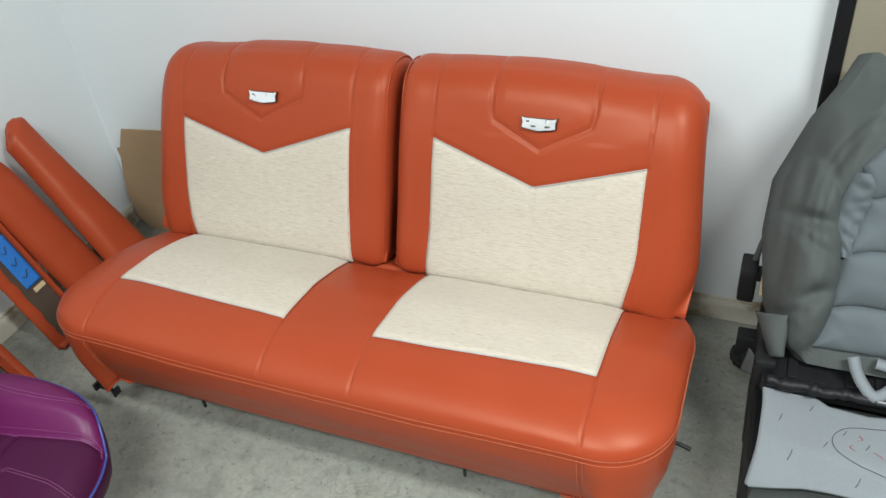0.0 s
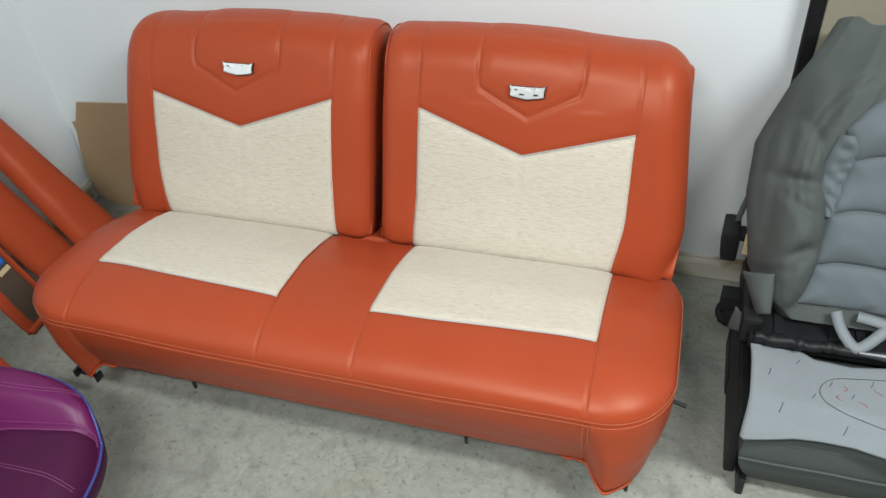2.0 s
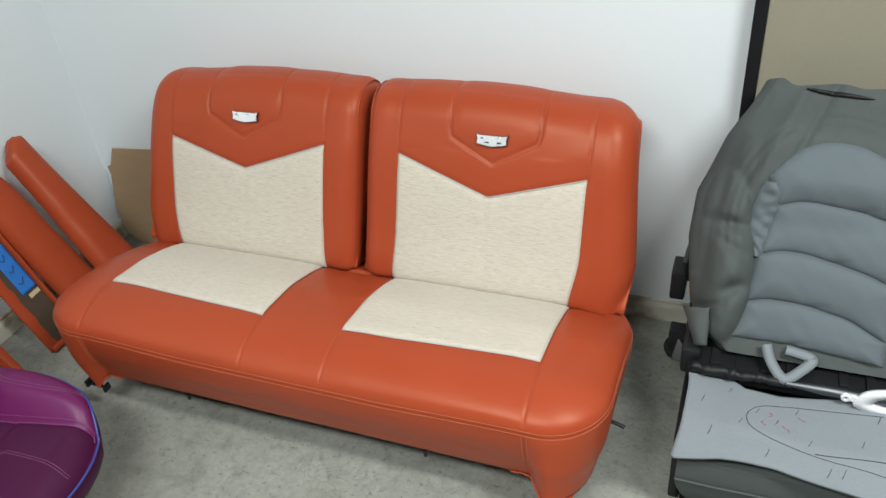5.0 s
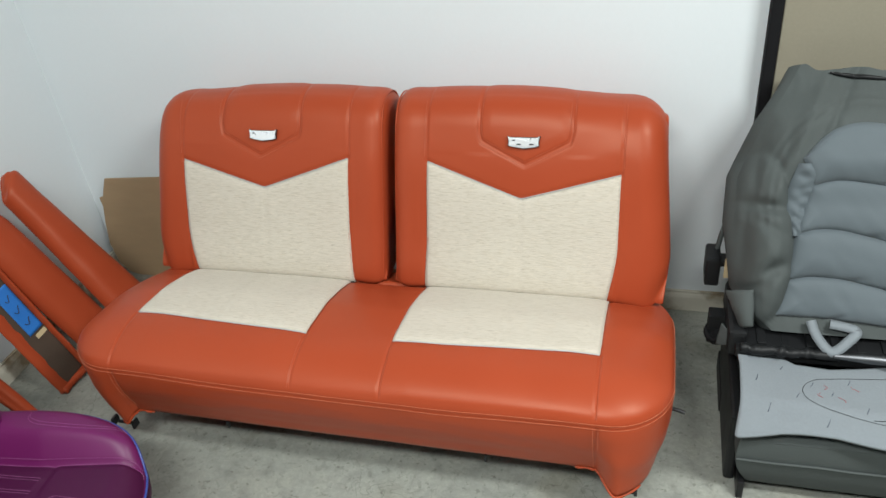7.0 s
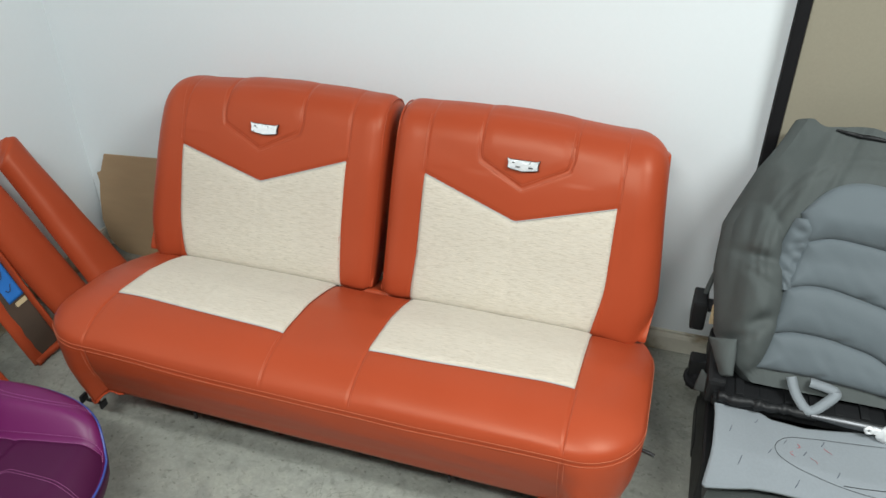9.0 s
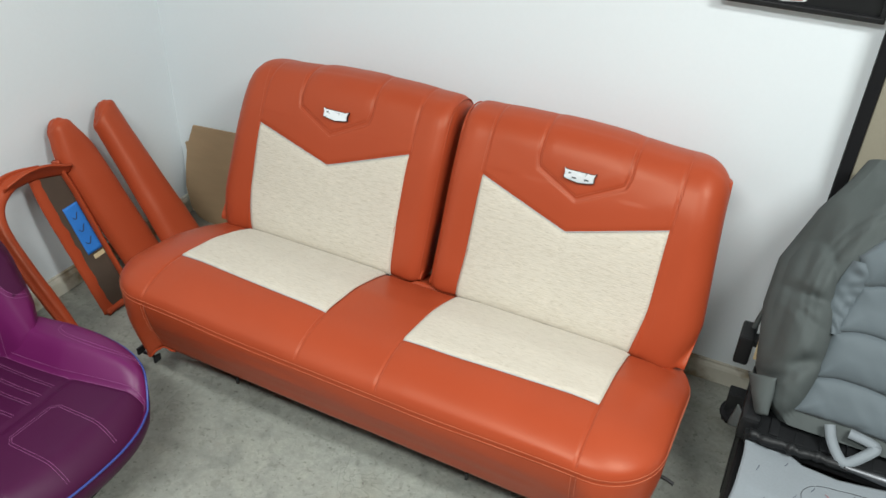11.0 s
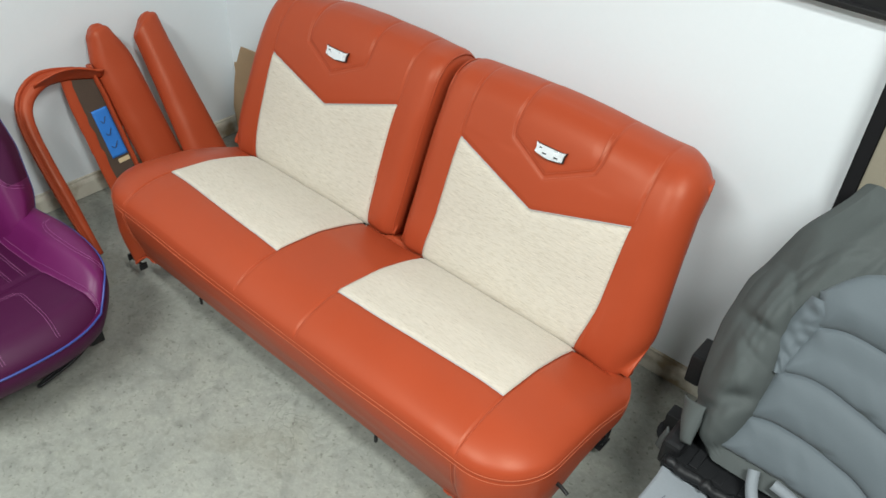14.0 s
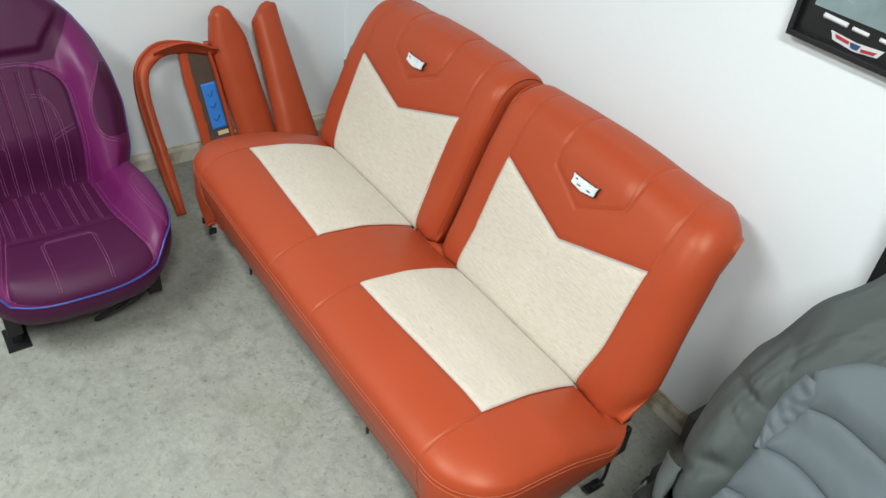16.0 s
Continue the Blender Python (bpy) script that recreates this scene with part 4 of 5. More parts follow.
    part("cushion_stitching", *join(*runs), PINK_THREAD, top, "pink stitching")["kind"] = "stuff"

    # back rest
    foot, lean = np.array([-0.118, 0.0, 0.192]), math.radians(26)
    up, nrm = np.array([-math.sin(lean), 0, math.cos(lean)]), np.array([math.cos(lean), 0, math.sin(lean)])
    H = 0.612

    def bw(h):
        t = np.clip(h / H, 0, 1)
        return float(np.interp(t, [0, 0.08, 0.2, 0.4, 0.55, 0.7, 0.82, 0.9, 0.96, 0.99, 1.0], [0.185, 0.222, 0.250, 0.262, 0.252, 0.226, 0.188, 0.146, 0.095, 0.05, 0.0]))

    hs = np.r_[np.linspace(0, 0.9, 70), 0.92, 0.94, 0.955, 0.97, 0.98, 0.988, 0.994, 0.998] * H
    bws = np.convolve(np.pad([bw(h) for h in hs], 2, mode="edge"), np.ones(5) / 5, "valid")

    def hw_back(h):
        return float(np.interp(h, hs, bws))

    def insert_half(h):
        """Half width of the pleated panel, closing in an arch."""
        return 0.129 * max(0, 1 - max(0, (h - 0.27) / 0.115) ** 3) ** 0.5 if h > 0.27 else 0.129 - 0.014 * (1 - smoothstep(0, 0.2, h))

    def head_half(h):
        """Half width of the raised head panel, wider towards the top."""
        return min(0.080 + 0.075 * smoothstep(0.40, 0.535, h), hw_back(h) - 0.02)

    def surround_half(h):
        return min(0.106 + 0.074 * (h - 0.376) / 0.119, hw_back(h) - 0.006)

    def db(w, h):
        hw = hw_back(h)
        e = max(0.0, min(hw - abs(w), H - h))
        d = 0.040 * math.sqrt(max(0, 1 - (1 - min(1, e / 0.07)) ** 2))
        d += 0.032 * smoothstep(0.12, 0.175, abs(w)) * smoothstep(0.0, 0.08, h) * smoothstep(0.47, 0.33, h) * smoothstep(0.0, 0.05, hw - abs(w))
        d -= 0.062 * smoothstep(0.21, 0.04, h) * smoothstep(0.15, 0.105, abs(w))
        d += 0.014 * smoothstep(0.408, 0.430, h) * smoothstep(head_half(h) + 0.014, head_half(h) - 0.008, abs(w)) * smoothstep(0.60, 0.55, h)
        ih = insert_half(h)
        if ih > 0 and h < 0.386:
            d -= 0.006 * math.exp(-(((abs(w) - ih) / 0.006) ** 2))
        if h < 0.37 and abs(w) < 0.12:
            for r in back_ribs:
                d -= 0.0035 * math.exp(-(((w - r) / 0.004) ** 2))
        return d + 0.0012 * wobble(w, h, 3, 12)

    def pb(w, h, lift=0.0):
        return foot + up * h + nrm * (db(w, h) + lift) + np.array([0, w, 0])

    v, f = grid_mesh([[pb(n * hw_back(h), h) for n in np.r_[-1, -0.99, -0.97, np.linspace(-0.94, 0.94, 110), 0.97, 0.99, 1]] for h in hs])
    part("backrest", v, [g[::-1] for g in f], PURPLE, top, "violet vinyl back rest with side bolsters")
    edge = np.array([foot + up * h + np.array([0, -hw_back(h), 0]) for h in hs] + [foot + up * h + np.array([0, hw_back(h), 0]) for h in hs[::-1]])
    cen = np.mean(edge, axis=0)
    rows = [[p + (cen - p) * 0.10 * s ** 2 + (p - cen) * 0.035 * math.sin(math.pi * s) - nrm * 0.10 * s for p in edge] for s in np.linspace(0, 1, 9)]
    v, f = grid_mesh(rows, False, False)
    m = len(edge)
    f = f + [tuple(range(8 * m, 9 * m))]
    part("backrest_shell", v, f, PURPLE_DARK, top, "dark plum back and sides")
    part("backrest_piping", *tube(resample(edge, 0.008), 0.0029, 8), BLUE_PIPING, top, "blue piping")
    hh = np.r_[np.linspace(0.004, 0.33, 60), np.linspace(0.335, 0.3848, 22)]
    v, f = grid_mesh([[pb(a * insert_half(h), h, 0.0022) for a in np.linspace(-0.985, 0.985, 90)] for h in hh])
    part("pleated_panel", v, [g[::-1] for g in f], PURPLE_DARK, top, "dark plum pleated panel")
    v, f = grid_mesh([[pb(a * surround_half(h), h, 0.0018) for a in np.linspace(-1, 1, 60)] for h in np.linspace(0.388, 0.590, 50)])
    part("headrest_panel", v, [g[::-1] for g in f], PURPLE_DARK, top, "dark plum raised head panel")
    for sgn in (-1, 1):
        cut = [(0.152, 0.168), (0.17, 0.183), (0.202, 0.168), (0.256, 0.169), (0.311, 0.192), (0.367, 0.222)]
        v, f = grid_mesh([[pb(sgn * ((1 - a) * np.interp(h, *zip(*cut)) + a * (hw_back(h) - 0.006)), h, 0.0018) for a in np.linspace(0, 1, 14)] for h in np.linspace(0.165, 0.362, 30)])
        part("side_panel", v, f if sgn < 0 else [g[::-1] for g in f], PURPLE_DARK, top, "dark plum side panel")
    runs = []
    arch = [(-insert_half(h), h) for h in hh] + [(insert_half(h), h) for h in hh[::-1]]
    for o in (0.003, 0.009):
        runs.append(stitches([pb(w * (1 + o / 0.12), h + (o if abs(w) < 0.1 else 0), 0.002) for w, h in resample(arch, 0.008)]))
    for r in back_ribs:
        for o in (-0.003, 0.003):
            runs.append(stitches([pb(r + o, h, 0.003) for h in np.linspace(0.03, 0.372 if abs(r) < 0.03 else 0.318, 46)]))
    for sgn in (-1, 1):
        for o in (0, 0.007):
            motif = chaikin([(0.034, 0.309 - o), (0.058, 0.307 - o), (0.084 - o, 0.272), (0.093 - o, 0.208), (0.089 - o, 0.06)], 2)
            runs.append(stitches([pb(sgn * w, h, 0.003) for w, h in resample(motif, 0.008)]))
            arm = [(0.122, 0.219 - o * 1.6), (0.064, 0.197 - o * 1.6), (0.062, 0.180)]
            runs.append(stitches([pb(sgn * w, h, 0.003) for w, h in resample(arm, 0.006)]))
            side = chaikin([(0.222, 0.367), (0.192 - o, 0.311), (0.167 - o, 0.256), (0.166 - o, 0.202), (0.181 - o, 0.168 - o), (0.222, 0.152 - o)], 2)
            runs.append(stitches([pb(sgn * min(w, hw_back(h) - 0.004), h, 0.0016) for w, h in resample(side, 0.008)]))
    part("backrest_stitching", *join(*runs), PINK_THREAD, top, "pink stitching")["kind"] = "stuff"

    # runners, foot plates, adjusting lever
    for sgn in (-1, 1):
        y = sgn * 0.175
        part("runner", *join(box(-0.20, 0.17, y - 0.018, y + 0.018, 0.045, 0.115, 0.004), box(-0.16, 0.14, y - 0.012, y + 0.012, 0.02, 0.048, 0.003)), BLACK_METAL, top, "black steel runner", smooth=False)
        for x in ((0.13, -0.16) if sgn < 0 else (-0.16,)):
            part("foot_plate", *join(box(x - 0.045, x + 0.045, y - 0.028, y + 0.028, 0.0, 0.007, 0.002), box(x - 0.03, x + 0.02, y - 0.012, y + 0.012, 0.006, 0.05, 0.003)),
                 BLACK_METAL, top, "black steel foot plate", smooth=False)
    part("lever", *tube(chaikin([(0.17, 0.165, 0.085), (0.195, 0.12, 0.065), (0.186, 0.02, 0.032), (0.182, 0.006, 0.030), (0.176, 0.02, 0.030), (0.178, 0.12, 0.062), (0.15, 0.16, 0.08)], 2), 0.0045, 8),
         BLACK_METAL, top, "black bent wire lever")


bucket_seat()

# rusty bracket on the floor
bracket = tagged(empty("steel_bracket", (-0.42, -0.862, 0)), "dull brown steel bracket with an eye on the floor", "bracket")
rows = []
for a in np.linspace(0, 2 * math.pi, 24, endpoint=False):
    rows.append([(math.cos(a) * r, math.sin(a) * r * 0.9, z) for r, z in ((0.009, 0.0), (0.009, 0.012), (0.019, 0.012), (0.021, 0.008), (0.021, 0.0))])
rows.append(rows[0])
part("eye", *grid_mesh(rows, True), RUST_STEEL, bracket)
part("arm", *join(box(-0.09, -0.018, -0.03, 0.012, 0.0, 0.012, 0.003), box(-0.10, -0.06, -0.03, 0.03, 0.01, 0.03, 0.004)), RUST_STEEL, bracket, smooth=False)


# ---- grey seats by the wall ----
def grey_cushion():
    base = np.array([1.11, 0.12, 0.0])
    top = tagged(empty("grey_seat_cushion", tuple(base)), "charcoal grey vinyl seat cushion lying on black runners", "car seat")
    x0, x1, y0, y1 = 0.828, 1.40, -0.035, 0.36

    def fn(u, v):
        x, y = x0 + u * (x1 - x0), y0 + v * (y1 - y0)
        e = min(u * (x1 - x0), (1 - u) * (x1 - x0), v * (y1 - y0), (1 - v) * (y1 - y0))
        z = 0.19 + 0.02 * math.sqrt(max(0, 1 - (1 - min(1, e / 0.06)) ** 2)) + 0.003 * wobble(x, y, 0, 9)
        return np.array([x, y, z]) - base

    us = np.r_[0, 0.004, 0.012, np.linspace(0.025, 0.975, 50), 0.988, 0.996, 1]
    surface_part("cushion_top", fn, us, us, GREY_DARK, top)
    ring = [fn(u, 0) for u in us] + [fn(1, v) for v in us[1:]] + [fn(u, 1) for u in us[::-1][1:]] + [fn(0, v) for v in us[::-1][1:-1]]
    c = np.mean(ring, axis=0)
    rows = []
    for s in np.linspace(0, 1, 12):
        k = 1 + 0.03 * math.sin(math.pi * s) - 0.10 * s ** 2
        rows.append([np.array([c[0] + (p[0] - c[0]) * k, c[1] + (p[1] - c[1]) * k, p[2] + (0.045 - p[2]) * s + 0.002 * wobble(p[0], p[1], s, 12)]) for p in ring])
    v, f = grid_mesh(rows, True)
    part("cushion_side", v, f, GREY_DARK, top)
    pip = [rows[4][k] + np.array([0, -0.003, 0]) for k in range(len(us))]
    part("welt", *tube(pip, 0.003, 6), GREY_DARK, top)
    part("side_frame", *join(box(-0.298, -0.276, -0.11, 0.24, 0.012, 0.205, 0.006), box(-0.300, -0.270, 0.10, 0.26, 0.0, 0.06, 0.005)), BLACK_PLASTIC, top, "black plastic side frame", smooth=False)
    for x in (0.845, 1.36):
        part("runner", *join(box(x - 1.11 - 0.007, x - 1.11 + 0.007, -0.15, 0.26, 0.0, 0.05, 0.003), box(x - 1.11 - 0.014, x - 1.11 - 0.006, 0.06, 0.16, 0.0, 0.23, 0.002)), BLACK_METAL, top, "black steel runner", smooth=False)


def foam_sheet():
    base = np.array([1.1, 0.05, 0.2])
    top = tagged(empty("foam_sheet", tuple(base)), "pale blue-grey backed foam sheet with pen marks", "upholstery foam")

    def back_edge(x):
        return float(np.interp(x, [0.80, 0.825, 0.86, 0.935, 1.0, 1.1, 1.2, 1.45], [0.19, 0.198, 0.17, 0.112, 0.108, 0.13, 0.155, 0.16]))

    def front_edge(x):
        return float(np.interp(x, [0.80, 0.82, 0.9, 1.0, 1.15, 1.3, 1.45], [-0.05, -0.066, -0.052, -0.05, -0.075, -0.11, -0.12]))

    def fn(u, v, lift=0.0):
        x = 0.813 + u * 0.60
        a, b = front_edge(x), back_edge(x)
        y = a + v * (b - a)
        z = 0.232 + 0.030 * smoothstep(0, 0.35, v) + 0.012 * smoothstep(0.0, 0.25, u) + 0.006 * wobble(x, y, 0, 7, 2) + 0.018 * smoothstep(0.15, 0, u) * v
        x += 0.006 * wobble(x, y, 1, 11) * smoothstep(0.15, 0, u) - 0.012 * math.sin(math.pi * v) * smoothstep(0.1, 0, u) * -1
        return np.array([x, y, z + lift]) - base

    sh = surface_part("sheet", fn, np.linspace(0, 1, 90), np.linspace(0, 1, 40), FOAM, top)
    m = sh.modifiers.new("thickness", "SOLIDIFY")
    m.thickness, m.offset = 0.006, -1 if sh.data.polygons[0].normal.z > 0 else 1
    oval = chaikin([(0.62, 0.78), (0.40, 0.84), (0.26, 0.80), (0.20, 0.55), (0.24, 0.30), (0.40, 0.22), (0.62, 0.20), (0.8, 0.16)], 3)
    part("pen_line", *tube([fn(u, v, 0.001) for u, v in resample(oval, 0.012)], 0.0005, 5), BLACK_PLASTIC, sh, "dark pen outline")
    for u, v in ((0.10, 0.2), (0.15, 0.78), (0.24, 0.62), (0.30, 0.5), (0.36, 0.72), (0.40, 0.3), (0.55, 0.4), (0.6, 0.7), (0.06, 0.5), (0.28, 0.10), (0.5, 0.10), (0.46, 0.08), (0.04, 0.75), (0.19, 0.40)):
        part("pen_tick", *tube([fn(u, v, 0.001), fn(u + 0.006, v + 0.04, 0.001), fn(u + 0.010, v + 0.08, 0.001)], 0.0005, 4), PEN, sh)
    for k, (u, v) in enumerate(((0.28, 0.60), (0.33, 0.42), (0.38, 0.62), (0.27, 0.45))):
        part("red_scribble", *tube([fn(u + 0.012 * math.sin(3 * w + k), v + 0.07 * w, 0.001) for w in np.linspace(0, 1, 10)], 0.0005, 4), RED_PRINT, sh)
    line = [fn(u, 0.30 - 0.05 * u - 0.06 * math.sin(6 * u), 0.001) for u in np.linspace(0.42, 0.75, 30)]
    part("cut_line", *tube(line, 0.0007, 5), BLACK_PLASTIC, sh, "dark slit across the foam")


def grey_back():
    foot = np.array([1.06, 0.205, 0.325])
    up, nrm = np.array([0, 0.546, 0.838]), np.array([0, -0.838, 0.546])
    top = tagged(empty("stripped_car_seat", tuple(foot)), "grey seat back with loose charcoal cover, leaning on the wall", "car seat")
    H = 0.53

    def left(h):
        return float(np.interp(h, [-0.03, 0.0, 0.06, 0.2, 0.3, 0.42, 0.5, 0.53], [-0.17, -0.205, -0.240, -0.262, -0.258, -0.212, -0.165, -0.15]))

    def smooth_relief(w, h):
        d = 0.012 - 0.055 * smoothstep(-0.17, -0.28, w) - 0.055 * smoothstep(0.17, 0.28, w)
        d += 0.030 * smoothstep(0.24, 0.34, h) * smoothstep(0.52, 0.40, h) * smoothstep(-0.23, -0.12, w)
        return d + 0.022 * smoothstep(0.02, 0.2, h) * smoothstep(0.30, 0.12, abs(w)) - 0.03 * smoothstep(0.42, 0.53, h)

    def relief(w, h):
        """The cover: a slack bag low on one side, with soft dents, and long folds above it."""
        d = smooth_relief(w, h)
        r2 = ((w + 0.208 - 0.05 * (0.12 - h)) / 0.068) ** 2 + ((h - 0.140) / (0.160 if h < 0.14 else 0.21)) ** 2
        if r2 < 1:
            d += 0.066 * (1 - r2) ** 0.7
        for w0, h0, sw, sh, slope, deep in ((-0.200, 0.236, 0.048, 0.014, -0.10, 0.024), (-0.176, 0.105, 0.026, 0.017, 0.35, 0.026), (-0.240, 0.16, 0.010, 0.06, 0.2, 0.008),
                                            (-0.25, 0.05, 0.02, 0.02, 0.2, 0.014), (-0.215, 0.062, 0.03, 0.010, 0.5, 0.012), (-0.225, 0.300, 0.012, 0.045, 1.2, 0.012), (-0.190, 0.19, 0.05, 0.010, -0.5, 0.007)):
            d -= deep * math.exp(-(((w - w0) / sw) ** 2) - ((h - h0 - slope * (w - w0)) / sh) ** 2)
        for seam in (-0.226, -0.192, -0.185):
            d -= 0.0022 * math.exp(-(((w - seam) / 0.0022) ** 2)) * smoothstep(0.01, 0.03, h) * smoothstep(0.235, 0.22, h)
        loose = smoothstep(-0.13, -0.18, w)
        d += 0.009 * wobble(w, h, 0, 9, 5) * loose + 0.0025 * wobble(w, h, 0, 22, 7)
        d -= 0.0045 * max(0.0, 1 - 3 * abs(wobble(w * 1.2, h * 0.8, 0, 10, 2))) * loose + 0.0012 * max(0.0, 1 - 6 * abs(wobble(w, h, 1, 19, 8))) * loose + 0.0015 * wobble(w * 2, h, 0, 45, 3)
        d += 0.010 * math.exp(-(((w + 0.19 - 0.36 * max(0, h - 0.25)) / 0.016) ** 2)) * smoothstep(0.22, 0.34, h)
        d -= 0.007 * math.exp(-(((w + 0.150 - 0.40 * max(0, h - 0.25)) / 0.010) ** 2)) * smoothstep(0.24, 0.34, h)
        ra = math.hypot((w + 0.018) / 0.176, (h - 0.25) / 0.205) if h > 0.2 else 0
        d -= 0.0035 * (math.exp(-(((ra - 1.0) / 0.018) ** 2)) + math.exp(-(((ra - 1.09) / 0.018) ** 2)))
        return d

    def at(w, h, lift=0.0):
        return np.array([w, 0, 0]) + up * h + nrm * (relief(w, h) + lift)

    def smooth_at(w, h, lift=0.0):
        return np.array([w, 0, 0]) + up * h + nrm * (smooth_relief(w, h) + lift)

    hs = np.linspace(-0.03, H, 90)
    rows = []
    for h in hs:
        a = left(h)
        rows.append([at(a + (0.30 - a) * n, h + 0.012 * wobble(n, 0, 4, 6) * smoothstep(0.45, 0.53, h) + 0.012 * math.exp(-(((n - 0.02) / 0.035) ** 2)) * smoothstep(0.47, 0.53, h)) for n in np.linspace(0, 1, 130)])
    v, f = grid_mesh(rows)
    part("cover", v, [g[::-1] for g in f], GREY_DARK, top, "loose charcoal grey vinyl cover")
    # side and back of the padding
    edge = [r[0] for r in rows] + [p for p in rows[-1][1:]] + [r[-1] for r in rows[::-1][1:]]
    rows2 = [[p - nrm * (0.085 * s) * (1 - 0.35 * smoothstep(0.5, 0.8, p[2] / 0.55)) + np.array([-0.02 * math.sin(math.pi * s) * np.sign(-p[0]), 0, 0]) for p in edge] for s in np.linspace(0, 1, 7)]
    v, f = grid_mesh(rows2)
    part("cover_side", v, f + [tuple(range(6 * len(edge), 7 * len(edge)))], GREY_DARK, top)

    # four padded panels, each between two bowed seams
    seams = [[(-0.170, 0.004), (-0.084, 0.006), (0.02, 0.0), (0.12, -0.010)], [(-0.152, 0.080), (-0.114, 0.093), (-0.047, 0.092), (0.046, 0.074), (0.12, 0.035)],
             [(-0.142, 0.179), (-0.1, 0.195), (-0.054, 0.194), (0.057, 0.170), (0.12, 0.145)], [(-0.121, 0.279), (-0.091, 0.293), (-0.056, 0.296), (0.037, 0.286), (0.12, 0.262)],
             [(-0.150, 0.322), (-0.127, 0.358), (-0.102, 0.388), (-0.078, 0.403), (-0.05, 0.412), (-0.015, 0.414), (0.02, 0.408), (0.07, 0.385), (0.12, 0.330)]]

    def bound(k, w):
        return sum(float(np.interp(w + o, *zip(*seams[k]))) for o in (-0.014, 0.0, 0.014)) / 3

    def left_edge(k, v):
        if k == 3:
            return -0.120 - 0.022 * v
        a, b = ((-0.170, -0.152), (-0.152, -0.142), (-0.142, -0.120))[k]
        return a + v * (b - a)

    for k in range(4):
        us, vs = np.linspace(0, 1, 54), np.linspace(0, 1, 28)

        def fn(u, v, k=k):
            a, b = left_edge(k, v), 0.118
            w = a + u * (b - a)
            h = bound(k, w) + v * (bound(k + 1, w) - bound(k, w))
            e = min(v * 0.1, (1 - v) * 0.1, u * 0.25, (1 - u) * 0.25)
            puff = 0.017 * math.sqrt(max(0, 1 - (1 - min(1, e / 0.045)) ** 2))
            crease = 0.002 * wobble(w, h, k, 20, 11) + 0.0015 * wobble(w * 0.5, h + w, k, 34, 3)
            crease -= 0.006 * math.exp(-((((h - bound(k, w)) - 0.35 * (w + 0.06 - 0.03 * k)) / 0.006) ** 2)) * smoothstep(0.03, 0.0, abs(w + 0.05 - 0.03 * k))
            return smooth_at(w, h, 0.003 + puff + crease)

        surface_part("padded_panel", fn, us, vs, GREY_LIGHT, top, "pale blue-grey cloth panel")

    def gus(u, v):
        """Gathered cloth between the bag and the panels."""
        h = 0.176 + v * 0.150
        inner = 0.012 + (left_edge(2, (h - 0.179) / 0.1) if h < 0.279 else -0.115 + 0.006 * math.sin(math.pi * (h - 0.279) / 0.047))
        outer = float(np.interp(h, [0.184, 0.22, 0.26, 0.29, 0.324], [-0.150, -0.164, -0.166, -0.160, -0.150]))
        w = outer + u * (inner - outer)
        lift = 0.008 - 0.008 * u + 0.011 * math.sin(math.pi * u) ** 0.7 + (0.006 * wobble(0.3 * u, v, 0, 9, 4) + 0.002 * math.sin(34 * v + 6 * u)) * math.sin(math.pi * u) ** 0.6
        return smooth_at(w, h, lift)

    surface_part("gusset", gus, np.linspace(0, 1, 16), np.linspace(0, 1, 48), GREY_LIGHT, top, "gathered pale blue-grey cloth gusset")
    lip = [at(w, 0.520 - 0.10 * (w + 0.09), 0.004) for w in np.linspace(-0.095, 0.03, 30)]
    part("cover_fold", *tube(lip, [0.0006 + 0.0045 * math.sin(math.pi * min(1, k / 29 + 0.03)) ** 0.6 for k in range(30)], 8), BLACK_PLASTIC, top, "black folded edge")
    strap = chaikin([(-0.098, -0.020, 0.012), (-0.088, -0.045, -0.008), (-0.064, -0.072, -0.026), (-0.050, -0.072, -0.026), (-0.018, -0.048, -0.004), (-0.006, -0.034, 0.004), (-0.028, -0.026, 0.006), (-0.06, -0.022, 0.008)], 3)
    ribbon = []
    for p, q in zip(strap, np.gradient(strap, axis=0)):
        a = np.cross(q / np.linalg.norm(q), np.array([0, -0.5, 0.85]))
        ribbon.append([p + a * 0.009, p + np.array([0, -0.003, 0.003]), p - a * 0.009])
    sob = part("strap", *grid_mesh(ribbon), FOAM, top, "pale grey strap loop")
    sob.modifiers.new("thickness", "SOLIDIFY").thickness = 0.004


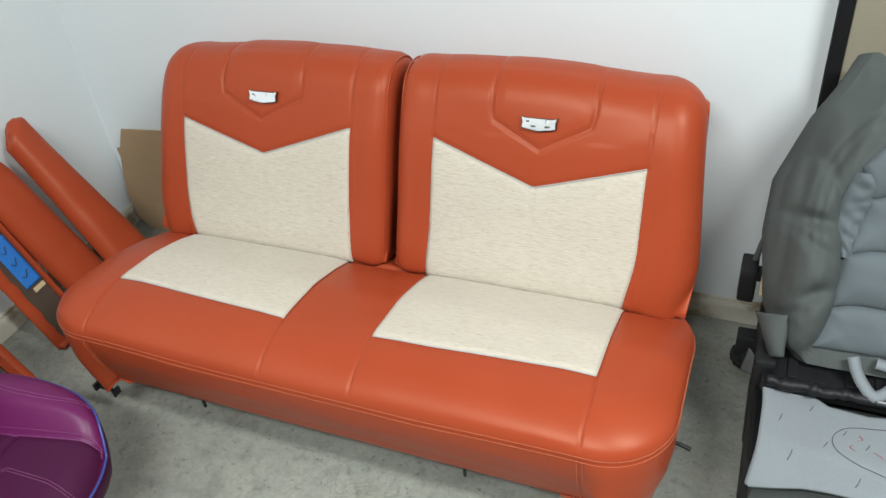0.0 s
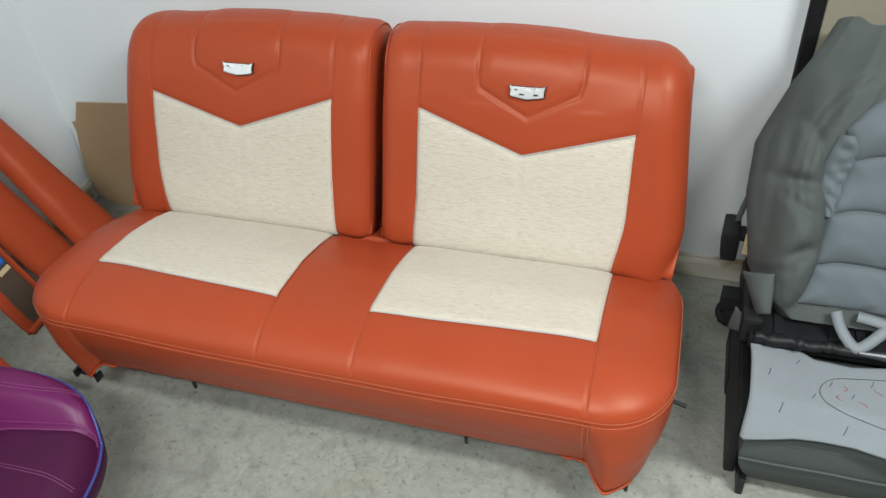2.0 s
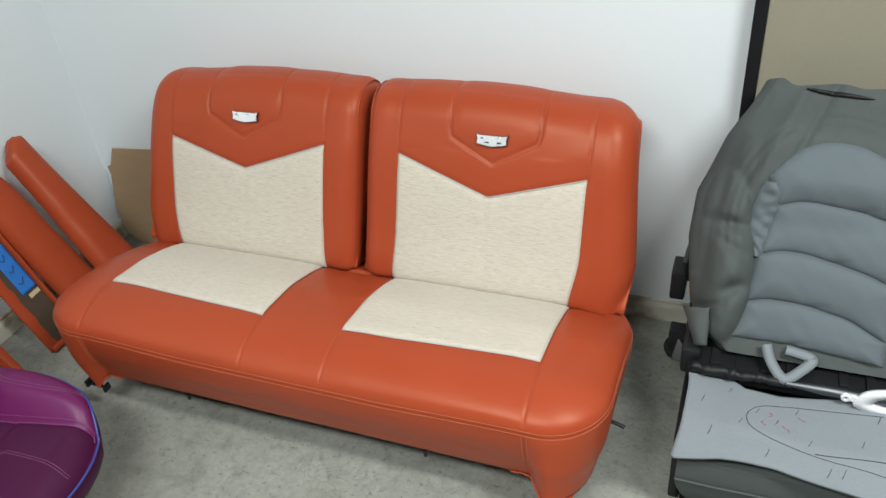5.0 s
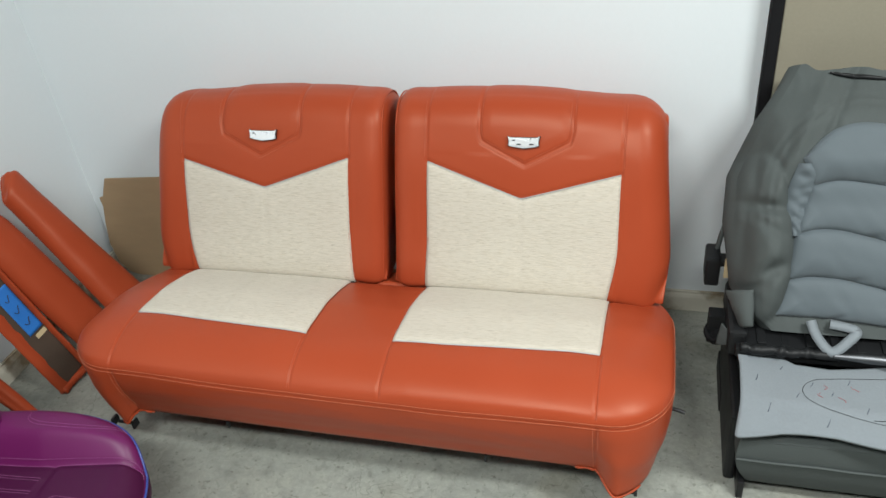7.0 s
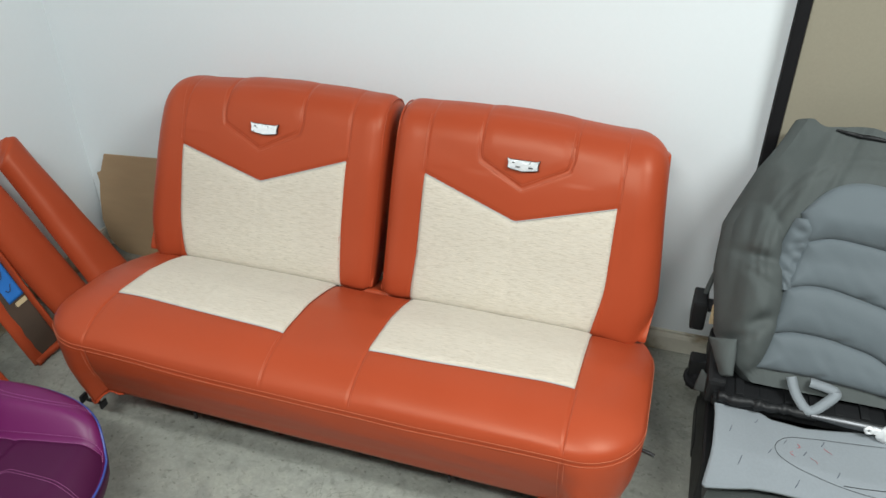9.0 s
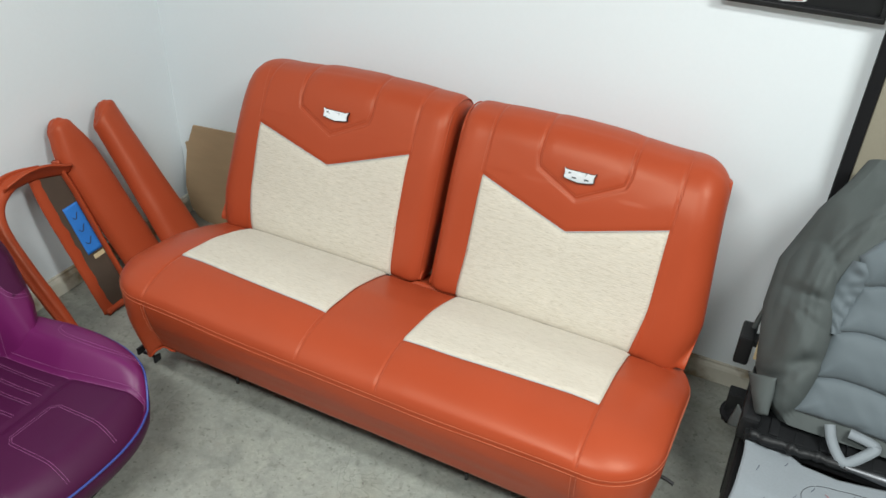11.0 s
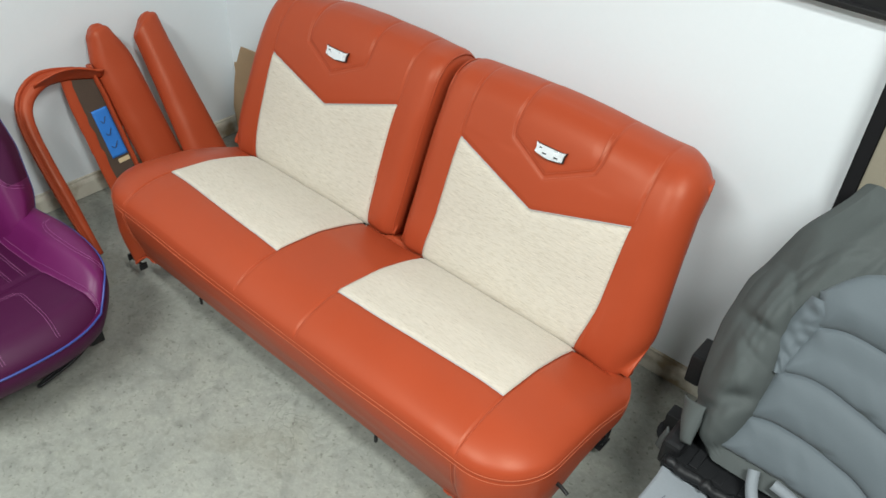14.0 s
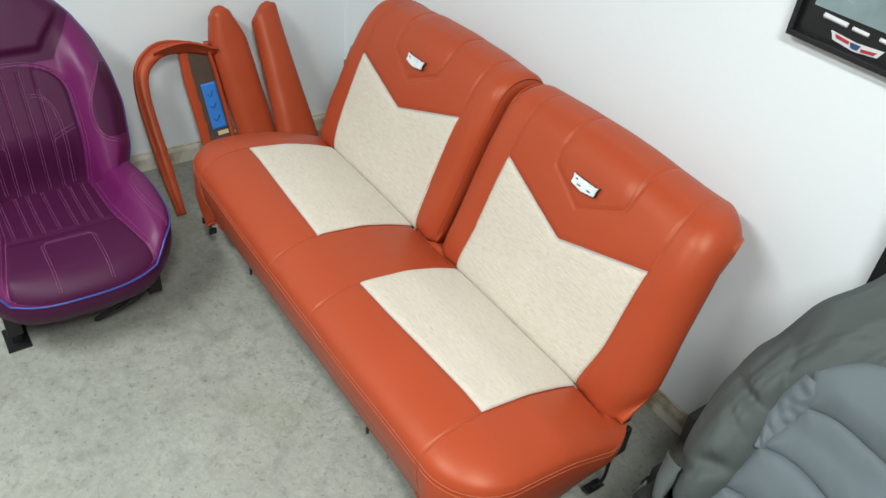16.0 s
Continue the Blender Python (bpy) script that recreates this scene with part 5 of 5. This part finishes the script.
def seat_mechanism():
    base = np.array([1.1, 0.22, 0.2])
    top = tagged(empty("seat_mechanism", tuple(base)), "black plastic and steel seat frame between the grey cushions", "seat frame")

    def b(x0, x1, y0, y1, z0, z1, r=0.004):
        return box(x0 - 1.1, x1 - 1.1, y0 - 0.22, y1 - 0.22, z0 - 0.2, z1 - 0.2, r)

    part("tray", *join(b(0.815, 1.42, 0.13, 0.36, 0.262, 0.290, 0.008), b(0.80, 0.84, 0.15, 0.34, 0.25, 0.315, 0.01)), BLACK_PLASTIC, top, smooth=False)
    part("steel_bar", *tube([(x - 1.1, 0.128 - 0.22 + 0.01 * (x - 1.1), 0.291 - 0.2 + 0.004 * math.sin(8 * x)) for x in np.linspace(0.985, 1.4, 40)], [0.004 + 0.006 * min(1, k / 8) for k in range(40)], 10), BARE_STEEL, top, "bright steel bar")
    part("rumpled_sheath", *tube([(x - 1.1, 0.132 - 0.22 + 0.008 * wobble(x, 0, 0, 20), 0.291 - 0.2 + 0.006 * wobble(x, 3, 0, 24)) for x in np.linspace(0.825, 1.02, 40)],
                                 [0.011 + 0.006 * wobble(k * 0.1, 0, 5, 4) for k in range(40)], 10), BLACK_PLASTIC, top, "rumpled black plastic sheath")
    for x in (0.85, 1.34):
        part("support", *b(x, x + 0.02, 0.2, 0.34, 0.20, 0.265), BLACK_METAL, top, smooth=False)
    for x in np.linspace(0.86, 1.35, 11):
        part("rib", *b(x, x + 0.018, 0.15, 0.20, 0.288, 0.294 + 0.003 * math.sin(40 * x), 0.002), BLACK_PLASTIC, top, smooth=False)
    part("hinge_block", *join(b(0.752, 0.785, 0.33, 0.40, 0.30, 0.375, 0.006), b(0.765, 0.86, 0.34, 0.38, 0.35, 0.362, 0.003)), BLACK_PLASTIC, top, smooth=False)
    part("cover_flap", *tube(chaikin([(0.775 - 1.1, 0.38 - 0.22, 0.36 - 0.2), (0.785 - 1.1, 0.38 - 0.22, 0.43 - 0.2), (0.81 - 1.1, 0.40 - 0.22, 0.5 - 0.2)], 2), 0.006, 8), GREY_DARK, top)
    part("paper_tag", *b(0.792, 0.822, 0.318, 0.326, 0.335, 0.385, 0.001), PALE_TAPE, top, "cream paper tag", smooth=False)
    outer = chaikin([(1.128, 0.276), (1.13, 0.300), (1.152, 0.326), (1.22, 0.340), (1.31, 0.338), (1.31, 0.270), (1.20, 0.264)], 3, True)
    mid = np.array([1.225, 0.302])
    rows = []
    for k, (px, pz) in enumerate(outer):
        qx, qz = mid + (np.array([px, pz]) - mid) * np.array([0.66, 0.50])
        rows.append([(px - 1.1, -0.100, pz - 0.2), (px - 1.1, -0.106, pz - 0.2), (px - 1.1 + 0.03 * (qx - px), -0.110, pz - 0.2 + 0.08 * (qz - pz)),
                     (qx - 1.1, -0.110, qz - 0.2), (qx - 1.1, -0.100, qz - 0.2)])
    rows.append(rows[0])
    body = part("white_clip", *grid_mesh(rows, True), WHITE_PLASTIC, top, "white plastic clip with a window")
    tab = []
    for a in np.linspace(0, 2 * math.pi, 18):
        tab.append([(0.015 + r * math.cos(a), y, 0.097 + r * math.sin(a)) for r, y in ((0.003, -0.101), (0.003, -0.108), (0.009, -0.108), (0.010, -0.101))])
    part("tab", *grid_mesh(tab, True), WHITE_PLASTIC, body)
    part("tab_neck", *box(0.022, 0.040, -0.107, -0.101, 0.090, 0.104, 0.002), WHITE_PLASTIC, body, smooth=False)
    axis = Vector((-0.25, -0.50, 0.82)).normalized()
    e1 = axis.cross(Vector((0, 0, 1))).normalized()
    e2 = axis.cross(e1)
    hub = Vector((0.784 - 1.1, 0.250 - 0.22, 0.232 - 0.2))
    prof = ((0.0, 0.004), (0.010, 0.004), (0.013, -0.002), (0.018, -0.002), (0.022, 0.006), (0.028, 0.007), (0.032, 0.002), (0.032, -0.02), (0.0, -0.02))
    rows = []
    for k in range(37):
        a = 2 * math.pi * k / 36
        g = 1 + 0.03 * (k % 2)
        rows.append([hub + (e1 * math.cos(a) + e2 * math.sin(a)) * 0.85 * r * (g if r > 0.025 else 1) + axis * h for r, h in prof])
    part("recliner_knob", *grid_mesh(rows), BLACK_RUBBER, top, "round black plastic knob")
    part("knob_arm", *b(0.765, 0.83, 0.25, 0.285, 0.195, 0.275), BLACK_PLASTIC, top, smooth=False)

    def flap(name, c, bulge, material, label):
        """A bent sheet between four corners."""
        c = np.array(c)

        def fn(u, v):
            p = (c[0] * (1 - u) + c[1] * u) * (1 - v) + (c[2] * (1 - u) + c[3] * u) * v
            return p + np.array([-0.3, -0.8, 0.4]) * bulge * math.sin(math.pi * u) ** 0.7 * math.sin(math.pi * (0.15 + 0.7 * v)) + 0.003 * wobble(*p, 30)

        ob = part(name, *surface_rows(fn), material, top, label)
        ob.modifiers.new("thickness", "SOLIDIFY").thickness = 0.004

    flap("side_shell", ((-0.310, 0.020, 0.163), (-0.256, -0.020, 0.199), (-0.275, -0.039, 0.11), (-0.251, -0.055, 0.125)), 0.022, GREY_DARK, "curved charcoal flap below the cover")
    flap("skirt", ((-0.314, -0.020, 0.095), (-0.273, -0.055, 0.088), (-0.320, -0.030, 0.047), (-0.270, -0.065, 0.077)), 0.008, GREY_DARK, "loose grey cover edge")


def surface_rows(fn, n=16):
    return grid_mesh([[fn(u, v) for v in np.linspace(0, 1, n)] for u in np.linspace(0, 1, n)])


grey_cushion()
foam_sheet()
seat_mechanism()
grey_back()
